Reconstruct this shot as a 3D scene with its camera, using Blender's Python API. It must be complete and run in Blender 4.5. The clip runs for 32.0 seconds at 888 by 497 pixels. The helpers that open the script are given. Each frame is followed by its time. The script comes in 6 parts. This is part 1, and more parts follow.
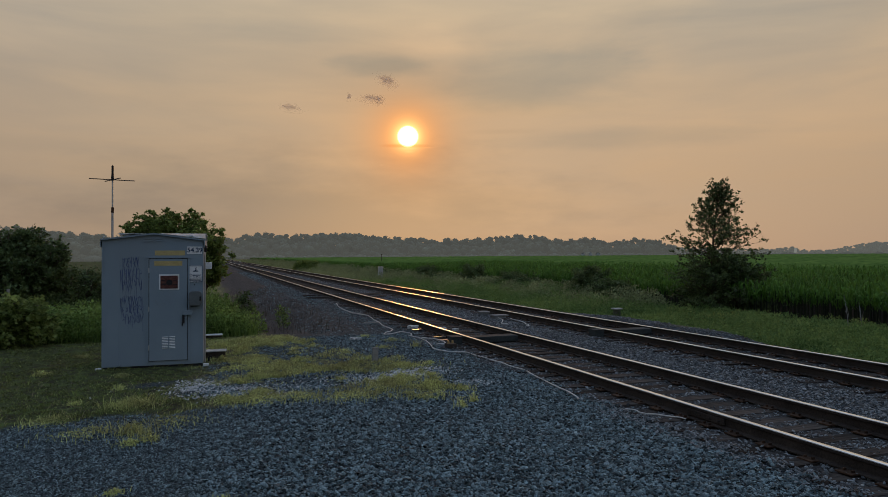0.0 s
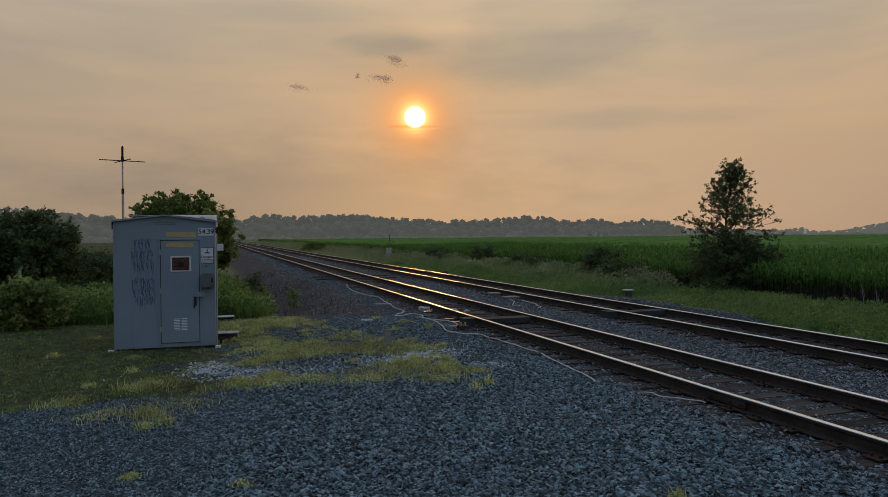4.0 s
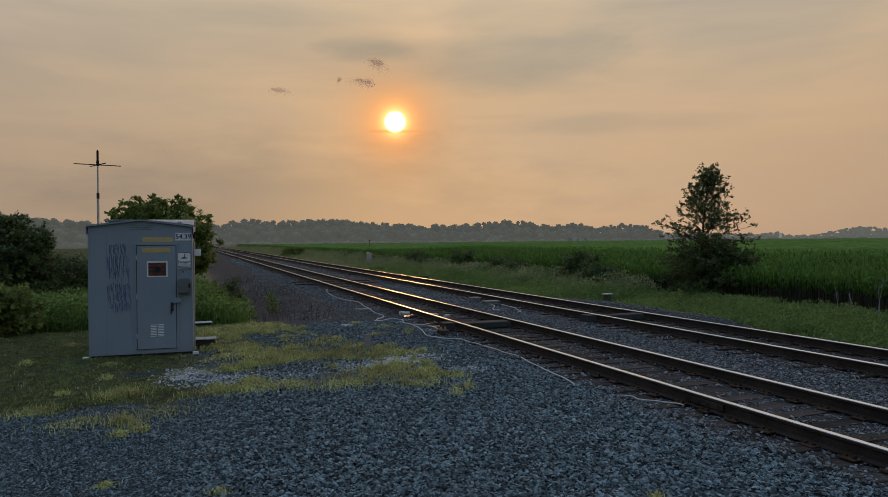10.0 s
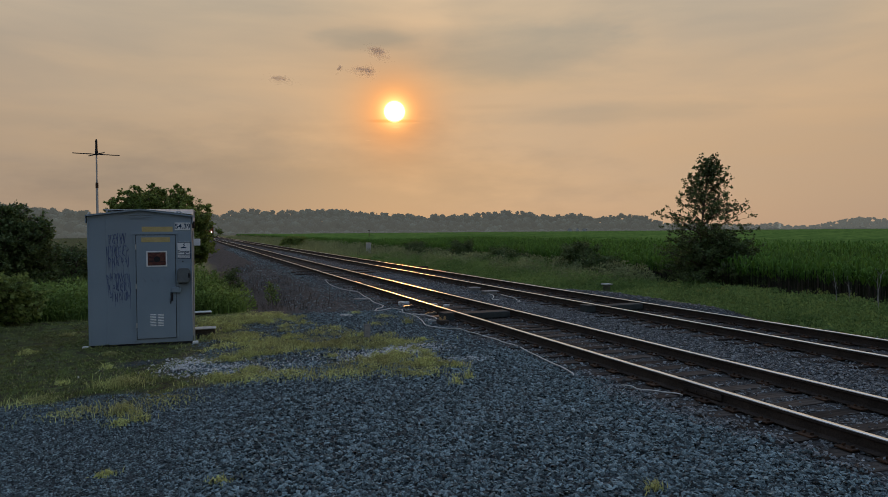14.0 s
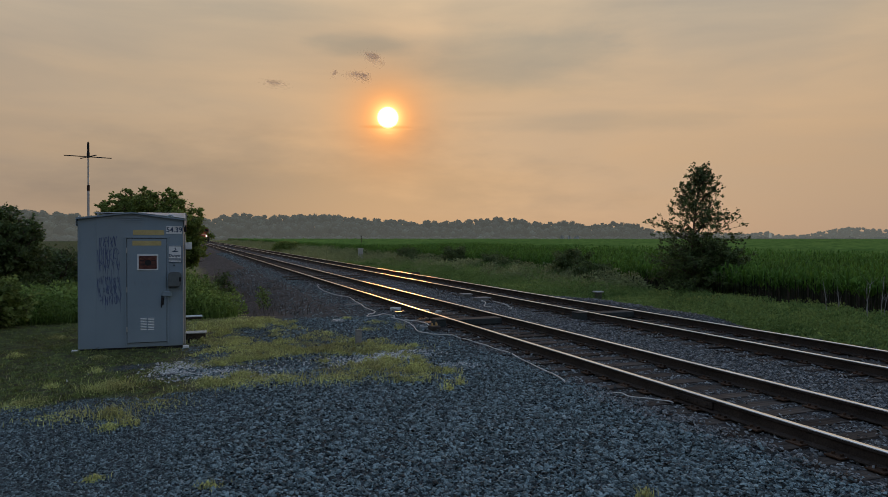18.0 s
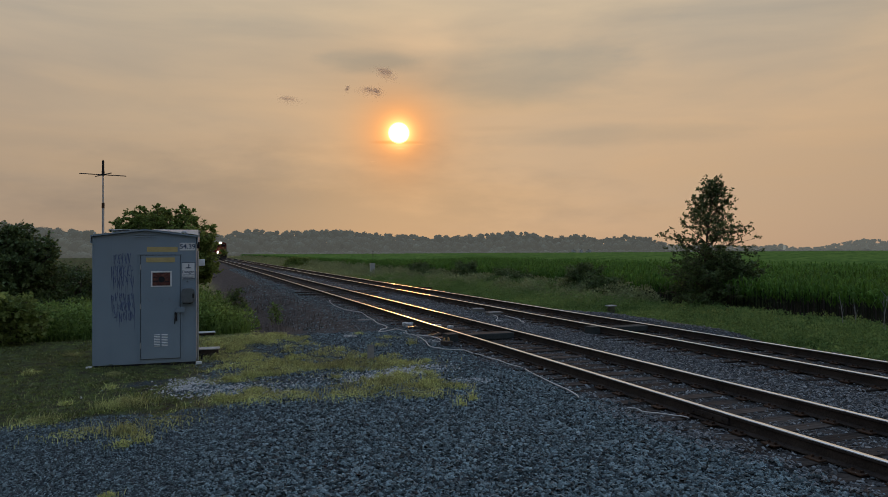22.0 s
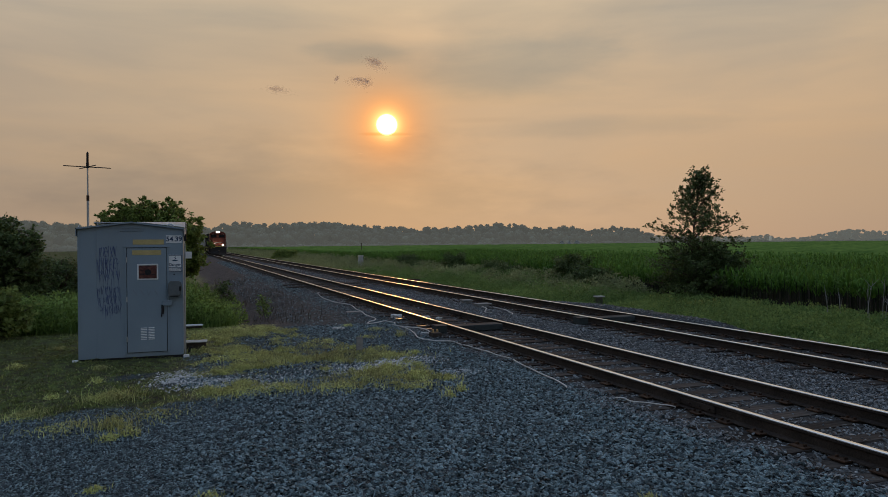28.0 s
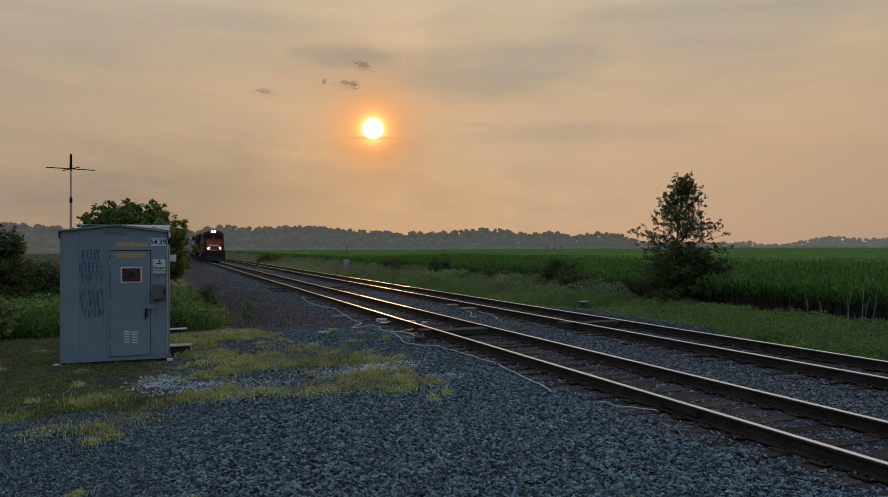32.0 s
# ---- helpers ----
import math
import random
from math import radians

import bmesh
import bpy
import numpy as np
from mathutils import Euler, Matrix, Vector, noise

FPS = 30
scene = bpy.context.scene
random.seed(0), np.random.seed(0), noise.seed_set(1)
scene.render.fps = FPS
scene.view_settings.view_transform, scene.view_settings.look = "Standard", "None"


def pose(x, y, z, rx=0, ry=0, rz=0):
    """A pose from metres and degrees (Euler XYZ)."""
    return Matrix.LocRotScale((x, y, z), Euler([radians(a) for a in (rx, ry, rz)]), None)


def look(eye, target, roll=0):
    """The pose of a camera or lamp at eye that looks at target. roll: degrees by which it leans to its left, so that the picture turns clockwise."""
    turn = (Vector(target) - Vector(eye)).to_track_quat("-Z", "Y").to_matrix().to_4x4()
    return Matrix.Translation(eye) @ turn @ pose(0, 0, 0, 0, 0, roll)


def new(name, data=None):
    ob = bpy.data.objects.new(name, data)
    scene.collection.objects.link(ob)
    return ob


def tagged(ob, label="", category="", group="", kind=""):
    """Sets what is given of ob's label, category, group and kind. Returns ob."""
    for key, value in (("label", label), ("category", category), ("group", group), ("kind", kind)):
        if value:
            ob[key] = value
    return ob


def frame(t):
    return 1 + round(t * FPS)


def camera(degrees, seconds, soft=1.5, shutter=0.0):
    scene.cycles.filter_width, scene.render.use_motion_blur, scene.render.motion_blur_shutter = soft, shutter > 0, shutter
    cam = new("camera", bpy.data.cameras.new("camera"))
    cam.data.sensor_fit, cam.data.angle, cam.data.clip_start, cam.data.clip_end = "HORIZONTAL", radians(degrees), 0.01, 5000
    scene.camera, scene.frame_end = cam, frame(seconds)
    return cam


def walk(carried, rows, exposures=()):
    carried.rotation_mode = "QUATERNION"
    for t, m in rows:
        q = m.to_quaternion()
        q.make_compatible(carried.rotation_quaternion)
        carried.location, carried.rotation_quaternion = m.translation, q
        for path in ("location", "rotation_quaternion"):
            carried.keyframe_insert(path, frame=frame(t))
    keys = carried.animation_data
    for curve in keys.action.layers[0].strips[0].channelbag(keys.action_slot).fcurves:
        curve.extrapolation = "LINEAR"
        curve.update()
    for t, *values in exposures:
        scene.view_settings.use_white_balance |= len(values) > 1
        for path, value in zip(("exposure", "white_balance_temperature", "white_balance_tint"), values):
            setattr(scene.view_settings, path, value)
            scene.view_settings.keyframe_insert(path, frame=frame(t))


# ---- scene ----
# The plan: y runs along the tracks, x to the right of them, z = 0 is the gravel pad.
PATH = [
    (0, 0.066, -0.182, 2.271, 90.462, 0.329, -19.319),
    (0.5, 0.109, -0.110, 2.280, 90.254, 0.081, -19.106),
    (1, 0.081, -0.045, 2.281, 89.968, 0.058, -18.927),
    (1.5, 0.026, 0.006, 2.277, 89.797, 0.290, -18.917),
    (2, 0.009, 0.015, 2.277, 89.700, 0.460, -18.965),
    (2.5, 0.011, 0.012, 2.276, 89.581, 0.587, -18.942),
    (3, 0.014, 0.002, 2.275, 89.368, 0.546, -18.746),
    (3.5, 0.009, 0.000, 2.275, 89.143, 0.452, -18.653),
    (5.5, 0.004, 0.012, 2.268, 88.380, 0.040, -19.101),
    (6, 0.010, 0.013, 2.267, 88.341, -0.042, -19.131),
    (6.5, 0.015, 0.018, 2.268, 88.414, -0.056, -19.106),
    (7, 0.018, 0.026, 2.273, 88.634, -0.013, -19.167),
    (7.5, 0.025, 0.029, 2.273, 88.903, 0.146, -19.384),
    (8, 0.026, 0.026, 2.270, 89.175, 0.353, -19.735),
    (8.5, 0.020, 0.019, 2.272, 89.331, 0.511, -20.069),
    (9, 0.024, 0.014, 2.272, 89.366, 0.589, -20.248),
    (9.5, 0.022, 0.007, 2.268, 89.349, 0.522, -20.284),
    (10, 0.020, 0.010, 2.268, 89.290, 0.495, -20.332),
    (10.5, 0.021, 0.013, 2.272, 89.198, 0.341, -20.369),
    (11, 0.021, 0.018, 2.274, 89.068, 0.314, -20.442),
    (11.5, 0.018, 0.017, 2.269, 88.915, 0.357, -20.536),
    (12, 0.023, 0.016, 2.265, 88.753, 0.385, -20.625),
    (12.5, 0.028, 0.018, 2.268, 88.614, 0.438, -20.682),
    (13, 0.028, 0.016, 2.270, 88.534, 0.452, -20.652),
    (13.5, 0.022, 0.014, 2.270, 88.503, 0.470, -20.544),
    (14, 0.017, 0.013, 2.267, 88.464, 0.423, -20.384),
    (14.5, 0.013, 0.017, 2.265, 88.418, 0.440, -20.207),
    (16.5, 0.007, 0.016, 2.267, 88.623, 0.202, -20.047),
    (17, 0.003, 0.024, 2.264, 88.756, 0.056, -20.300),
    (17.5, 0.006, 0.019, 2.262, 88.852, -0.011, -20.689),
    (18, 0.009, 0.013, 2.261, 88.988, -0.098, -21.024),
    (18.5, 0.005, 0.004, 2.263, 89.159, -0.076, -21.158),
    (19, 0.001, 0.001, 2.267, 89.414, 0.002, -21.025),
    (19.5, 0.001, 0.001, 2.269, 89.630, 0.109, -20.718),
    (20, -0.002, -0.001, 2.270, 89.817, 0.158, -20.427),
    (20.5, -0.004, 0.000, 2.270, 89.956, 0.213, -20.226),
    (21, -0.002, 0.001, 2.270, 90.070, 0.239, -20.114),
    (21.5, 0.004, 0.012, 2.270, 90.160, 0.276, -20.074),
    (22, 0.006, 0.015, 2.269, 90.192, 0.274, -20.075),
    (22.5, 0.003, 0.013, 2.269, 90.137, 0.244, -20.123),
    (23, 0.009, 0.025, 2.267, 89.991, 0.196, -20.175),
    (23.5, 0.009, 0.027, 2.269, 89.823, 0.156, -20.248),
    (24, 0.009, 0.020, 2.268, 89.726, 0.132, -20.325),
    (24.5, 0.005, 0.010, 2.268, 89.677, 0.151, -20.458),
    (25, 0.008, 0.007, 2.268, 89.663, 0.185, -20.602),
    (25.5, 0.010, 0.007, 2.270, 89.597, 0.266, -20.757),
    (27.5, 0.017, 0.019, 2.262, 89.451, 0.480, -21.013),
    (28, 0.015, 0.020, 2.262, 89.511, 0.507, -21.019),
    (28.5, 0.013, 0.016, 2.265, 89.561, 0.458, -21.037),
    (29, 0.008, 0.011, 2.269, 89.585, 0.432, -21.126),
    (29.5, 0.007, 0.003, 2.268, 89.608, 0.385, -21.294),
    (30, 0.005, -0.005, 2.265, 89.650, 0.329, -21.499),
    (30.5, 0.002, -0.003, 2.267, 89.686, 0.271, -21.738),
    (31, -0.001, -0.006, 2.266, 89.747, 0.251, -21.939),
    (31.5, -0.002, -0.002, 2.267, 89.819, 0.194, -22.104),
    (32, -0.003, -0.012, 2.263, 89.878, 0.182, -22.216),
]
cam = camera(65.45, 32.0, 0.45)
walk(cam, [(t, pose(*p)) for t, *p in PATH], [(0, 0.0), (3.5, 0.02), (6, 0.1), (32, 0.08)])

# ---- light ----
SUN = Vector((0.2834, 0.9644, 0.1714)).normalized()


def sky_world():
    w = bpy.data.worlds.new("sky")
    scene.world = w
    w.use_nodes = True
    nt = w.node_tree
    nt.nodes.clear()
    N, L = nt.nodes.new, nt.links.new

    def math_node(op, a, b=0.0):
        n = N("ShaderNodeMath")
        n.operation = op
        for k, v in enumerate((a, b)):
            if isinstance(v, (int, float)):
                n.inputs[k].default_value = v
            else:
                L(v, n.inputs[k])
        return n.outputs[0]

    def mixed(kind, fac, a, b):
        n = N("ShaderNodeMix")
        n.data_type, n.blend_type = "RGBA", kind
        for sock, v in ((n.inputs[0], fac), (n.inputs[6], a), (n.inputs[7], b)):
            if isinstance(v, (int, float)):
                sock.default_value = v
            elif isinstance(v, tuple):
                sock.default_value = (*v, 1)
            else:
                L(v, sock)
        return n.outputs[2]

    def ramp(fac, stops):
        n = N("ShaderNodeValToRGB")
        els = n.color_ramp.elements
        while len(els) < len(stops):
            els.new(0.5)
        for e, (p, c) in zip(els, stops):
            e.position, e.color = p, (*c, 1)
        L(fac, n.inputs[0])
        return n.outputs[0]

    tc = N("ShaderNodeTexCoord")
    direction = tc.outputs["Generated"]
    sep = N("ShaderNodeSeparateXYZ")
    L(direction, sep.inputs[0])
    dot = N("ShaderNodeVectorMath")
    dot.operation = "DOT_PRODUCT"
    L(direction, dot.inputs[0])
    dot.inputs[1].default_value = SUN
    sundot = dot.outputs["Value"]
    haze = N("ShaderNodeVectorMath")
    haze.operation = "DOT_PRODUCT"
    L(direction, haze.inputs[0])
    haze.inputs[1].default_value = (math.sin(radians(34)), math.cos(radians(34)), 0.0)
    # thin streaky haze clouds
    mp = N("ShaderNodeMapping")
    mp.inputs["Scale"].default_value = (1.6, 1.6, 9.0)
    mp.inputs["Rotation"].default_value = (0.05, -0.1, 0.3)
    L(direction, mp.inputs[0])
    n1 = N("ShaderNodeTexNoise")
    n1.inputs["Scale"].default_value, n1.inputs["Detail"].default_value = 1.9, 5
    n1.inputs["Roughness"].default_value, n1.inputs["Distortion"].default_value = 0.5, 0.35
    L(mp.outputs[0], n1.inputs[0])
    streak = ramp(n1.outputs[0], [(0.30, (0.1, 0.1, 0.1)), (0.70, (0.9, 0.9, 0.9))])
    up = math_node("MAXIMUM", sep.outputs[2], 0.0)
    clear = ramp(up, SKY_CLEAR)
    veil = ramp(up, SKY_VEIL)
    base = mixed("MIX", streak, veil, clear)
    # cooler and dimmer away from the sun
    turn = math_node("MULTIPLY_ADD", haze.outputs["Value"], 0.5)
    nt.nodes[-1].inputs[2].default_value = 0.5
    lift = N("ShaderNodeMapRange")
    lift.inputs[1].default_value, lift.inputs[2].default_value = 0.04, 0.32
    L(up, lift.inputs[0])
    side = mixed("MIX", lift.outputs[0], ramp(turn, SKY_SIDE), ramp(turn, SKY_SIDE_HIGH))
    base = mixed("MULTIPLY", 1.0, base, side)
    # broad soft veils of thin cloud, by bearing and elevation
    az = math_node("MULTIPLY", math_node("ARCTAN2", sep.outputs[0], sep.outputs[1]), 180 / math.pi)
    el = math_node("MULTIPLY", math_node("ARCSINE", sep.outputs[2]), 180 / math.pi)
    chart = N("ShaderNodeCombineXYZ")
    L(az, chart.inputs[0]), L(el, chart.inputs[1])
    soft = N("ShaderNodeMapping")
    soft.inputs["Scale"].default_value = (0.13, 0.42, 1)
    L(chart.outputs[0], soft.inputs[0])
    n2 = N("ShaderNodeTexNoise")
    n2.inputs["Scale"].default_value, n2.inputs["Detail"].default_value, n2.inputs["Roughness"].default_value = 1.0, 4, 0.55
    L(soft.outputs[0], n2.inputs[0])
    for a0, e0, ra, re, tint in SKY_VEILS:
        mv = N("ShaderNodeMapping")
        mv.vector_type = "TEXTURE"
        mv.inputs["Location"].default_value, mv.inputs["Scale"].default_value = (a0, e0, 0), (ra, re, 1)
        L(chart.outputs[0], mv.inputs[0])
        ln = N("ShaderNodeVectorMath")
        ln.operation = "LENGTH"
        L(mv.outputs[0], ln.inputs[0])
        d = math_node("ADD", ln.outputs["Value"], math_node("MULTIPLY", n2.outputs[0], 1.5))
        mr = N("ShaderNodeMapRange")
        mr.interpolation_type = "SMOOTHSTEP"
        mr.inputs[1].default_value, mr.inputs[2].default_value = 2.1, 1.05
        L(d, mr.inputs[0])
        base = mixed("MULTIPLY", mr.outputs[0], base, tint)
    sky = N("ShaderNodeTexSky")
    sky.sky_type, sky.sun_disc = "NISHITA", False
    sky.sun_elevation, sky.sun_rotation = math.asin(SUN.z), math.atan2(SUN.x, SUN.y)
    sky.air_density, sky.dust_density = 1.0, 1.0
    base = mixed("ADD", SKY_NISHITA, base, sky.outputs[0])
    # the sun's disc and the aureole of the haze round it
    pos = math_node("MAXIMUM", sundot, 0.0)
    for power, colour in SKY_TINT:
        base = mixed("MULTIPLY", math_node("POWER", pos, power), base, colour)
    for power, colour in SKY_GLOW:
        g = math_node("POWER", pos, power)
        base = mixed("ADD", 1.0, base, mixed("MULTIPLY", 1.0, g, colour))
    disc = N("ShaderNodeMapRange")
    disc.interpolation_type = "SMOOTHSTEP"
    disc.inputs[1].default_value, disc.inputs[2].default_value = math.cos(radians(0.92)), math.cos(radians(0.50))
    L(sundot, disc.inputs[0])
    base = mixed("ADD", 1.0, base, mixed("MULTIPLY", 1.0, disc.outputs[0], (7.0, 5.0, 2.8)))
    for a0, e0, ra, re, tint in SUN_STREAKS:
        mv = N("ShaderNodeMapping")
        mv.vector_type = "TEXTURE"
        mv.inputs["Location"].default_value, mv.inputs["Scale"].default_value = (a0, e0, 0), (ra, re, 1)
        L(chart.outputs[0], mv.inputs[0])
        ln = N("ShaderNodeVectorMath")
        ln.operation = "LENGTH"
        L(mv.outputs[0], ln.inputs[0])
        mr = N("ShaderNodeMapRange")
        mr.interpolation_type = "SMOOTHSTEP"
        mr.inputs[1].default_value, mr.inputs[2].default_value = 1.0, 0.1
        L(ln.outputs["Value"], mr.inputs[0])
        base = mixed("MULTIPLY", mr.outputs[0], base, tint)
    bg = N("ShaderNodeBackground")
    L(base, bg.inputs[0])
    bg.inputs[1].default_value = 1.0
    out = N("ShaderNodeOutputWorld")
    L(bg.outputs[0], out.inputs[0])


SKY_CLEAR = [(0.0, (0.41, 0.279, 0.190)), (0.1, (0.49, 0.320, 0.186)), (0.22, (0.60, 0.415, 0.250)), (0.36, (0.63, 0.50, 0.337)),
             (0.6, (0.58, 0.62, 0.66)), (1.0, (0.46, 0.565, 0.70))]
SKY_VEIL = [(0.0, (0.40, 0.274, 0.190)), (0.1, (0.445, 0.314, 0.208)), (0.22, (0.435, 0.33, 0.227)), (0.36, (0.405, 0.355, 0.28)),
            (0.6, (0.50, 0.55, 0.60)), (1.0, (0.43, 0.525, 0.65))]
SKY_SIDE = [(0.0, (0.22, 0.31, 0.47)), (0.5, (0.36, 0.46, 0.63)), (0.83, (0.80, 0.86, 0.96)), (0.89, (0.85, 0.89, 0.94)), (0.93, (0.90, 0.92, 0.95)), (0.96, (0.98, 0.98, 0.98)), (1.0, (1.10, 1.08, 1.06))]
SKY_SIDE_HIGH = [(0.0, (0.42, 0.56, 0.80)), (0.5, (0.64, 0.76, 0.97)), (0.83, (0.85, 0.90, 0.98)), (0.89, (0.90, 0.93, 0.97)), (0.95, (0.96, 0.97, 0.98)), (1.0, (1.0, 1.0, 1.0))]
SKY_TINT = [(25, (1.02, 0.985, 0.95)), (120, (1.06, 0.955, 0.86)), (700, (1.28, 0.94, 0.60))]
SKY_GLOW = [(900, (0.06, 0.0, 0.0)), (2600, (0.38, 0.12, 0.0)), (7500, (1.7, 1.05, 0.38))]
SKY_VEILS = [(26.5, 14.0, 9, 2.8, (0.77, 0.85, 0.94)), (14.8, 15.3, 4.2, 0.9, (0.72, 0.81, 0.91)), (-8.2, 14.7, 10, 3.0, (0.96, 0.98, 1.01)), (19.0, 16.9, 3.4, 1.8, (1.16, 1.12, 1.07)),
             (-3.8, 4.7, 15, 1.3, (0.95, 0.96, 0.98)), (33.3, 9.2, 10, 0.9, (0.86, 0.90, 0.95)), (6, 17.5, 7, 1.0, (0.90, 0.93, 0.97)), (-12, 8.0, 6, 0.7, (0.93, 0.95, 0.98)), (-2.6, 10.1, 8, 1.6, (1.06, 1.05, 1.03)), (24, 11.6, 9, 0.8, (1.06, 1.03, 0.98)), (9, 1.5, 22, 7.0, (0.70, 0.745, 0.835)), (44, 16, 8, 5, (0.90, 0.94, 1.0))]
SUN_STREAKS = [(16.2, 8.92, 2.6, 0.24, (0.86, 0.70, 0.57)), (17.9, 8.78, 0.9, 0.09, (1.10, 1.06, 1.02)), (16.5, 8.42, 0.55, 0.12, (1.12, 1.10, 1.12)), (14.2, 7.35, 0.35, 0.07, (1.07, 1.07, 1.06)),
               (24.5, 10.0, 4.5, 0.35, (0.95, 0.955, 0.96)), (8.0, 8.2, 7.0, 0.5, (0.955, 0.96, 0.97))]
SKY_NISHITA = 0.003
sky_world()
sun = new("sun", bpy.data.lights.new("sun", "SUN"))
sun.data.energy, sun.data.angle, sun.data.color = 0.28, radians(0.9), (1.0, 0.42, 0.13)
sun.matrix_world = look(SUN * 50, (0, 0, 0))
scene.view_settings.exposure = 0.0


# ---- mesh tools ----
class Geo:
    """Vertices and faces of one mesh."""

    def __init__(self):
        self.v, self.f = [], []

    def add(self, verts, faces, m=None):
        n = len(self.v)
        self.v += [tuple(m @ Vector(p)) for p in verts] if m else [tuple(p) for p in verts]
        self.f += [tuple(n + i for i in f) for f in faces]
        return self

    def box(self, c, s, ch=0.0, m=None):
        """A box at centre c of size s, its edges chamfered by ch."""
        hx, hy, hz = (a / 2 for a in s)
        m = (m or Matrix()) @ Matrix.Translation(c)
        if ch <= 0:
            vs = [(x, y, z) for x in (-hx, hx) for y in (-hy, hy) for z in (-hz, hz)]
            return self.add(vs, [(0, 1, 3, 2), (4, 6, 7, 5), (0, 4, 5, 1), (2, 3, 7, 6), (0, 2, 6, 4), (1, 5, 7, 3)], m)
        bm = bmesh.new()
        bmesh.ops.create_cube(bm, size=1, matrix=Matrix.Diagonal((s[0], s[1], s[2], 1)))
        bmesh.ops.bevel(bm, geom=bm.edges[:], offset=min(ch, 0.45 * min(s)), segments=2, affect="EDGES", profile=0.6)
        return self.bm(bm, m)

    def bm(self, bm, m=None):
        bm.verts.index_update()
        self.add([v.co for v in bm.verts], [[v.index for v in f.verts] for f in bm.faces], m)
        bm.free()
        return self

    def tube(self, pts, radii, sides=8, caps=True):
        """A round bar along points, with a radius for each or one for all."""
        pts = [Vector(p) for p in pts]
        if not hasattr(radii, "__len__"):
            radii = [radii] * len(pts)
        n = len(self.v)
        axis = None
        for i, p in enumerate(pts):
            d = (pts[min(i + 1, len(pts) - 1)] - pts[max(i - 1, 0)]).normalized()
            ref = Vector((0, 0, 1)) if abs(d.z) < 0.9 else Vector((1, 0, 0))
            a = d.cross(ref).normalized() if axis is None else (axis - d * axis.dot(d)).normalized()
            axis = a
            b = d.cross(a)
            for k in range(sides):
                t = 2 * math.pi * k / sides
                self.v.append(tuple(p + (a * math.cos(t) + b * math.sin(t)) * radii[i]))
        for i in range(len(pts) - 1):
            for k in range(sides):
                q = n + i * sides
                self.f.append((q + k, q + (k + 1) % sides, q + sides + (k + 1) % sides, q + sides + k))
        if caps:
            self.f.append(tuple(n + k for k in reversed(range(sides))))
            self.f.append(tuple(n + (len(pts) - 1) * sides + k for k in range(sides)))
        return self

    def prism(self, outline, depth, m=None):
        """An outline in x, z pushed along y by depth."""
        n = len(outline)
        vs = [(x, 0, z) for x, z in outline] + [(x, depth, z) for x, z in outline]
        fs = [tuple(range(n)), tuple(range(2 * n - 1, n - 1, -1))] + [(i, n + i, n + (i + 1) % n, (i + 1) % n) for i in range(n)]
        return self.add(vs, fs, m)

    def mesh(self, name):
        me = bpy.data.meshes.new(name)
        me.from_pydata(self.v, [], self.f)
        bm = bmesh.new()
        bm.from_mesh(me)
        if len(bm.faces) < 30000:
            bmesh.ops.recalc_face_normals(bm, faces=bm.faces)
        bm.to_mesh(me)
        bm.free()
        return me


def arrays_mesh(name, verts, faces):
    """A large mesh from arrays; faces all have the same number of corners."""
    me = bpy.data.meshes.new(name)
    verts, faces = np.asarray(verts, np.float32), np.asarray(faces, np.int32)
    k = faces.shape[1]
    me.vertices.add(len(verts))
    me.vertices.foreach_set("co", verts.ravel())
    me.loops.add(faces.size)
    me.loops.foreach_set("vertex_index", faces.ravel())
    me.polygons.add(len(faces))
    me.polygons.foreach_set("loop_start", np.arange(len(faces), dtype=np.int32) * k)
    me.update(calc_edges=True)
    return me


def thing(name, data, mat, label="", category="", group="", kind="", at=None):
    """A top-level object from a Geo, a mesh or nothing (an Empty)."""
    me = data.mesh(name) if isinstance(data, Geo) else data
    if me is not None and mat is not None:
        me.materials.append(mat)
    ob = new(name, me)
    if at is not None:
        ob.matrix_basis = at
    return tagged(ob, label, category, group, kind)


def part(name, data, mat, parent, label="", smooth=False, at=None):
    me = data.mesh(name) if isinstance(data, Geo) else data
    if not len(me.materials):
        me.materials.append(mat)
    if smooth:
        me.shade_smooth()
    ob = new(name, me)
    ob.parent = parent
    if at is not None:
        ob.matrix_basis = at
    return tagged(ob, label)


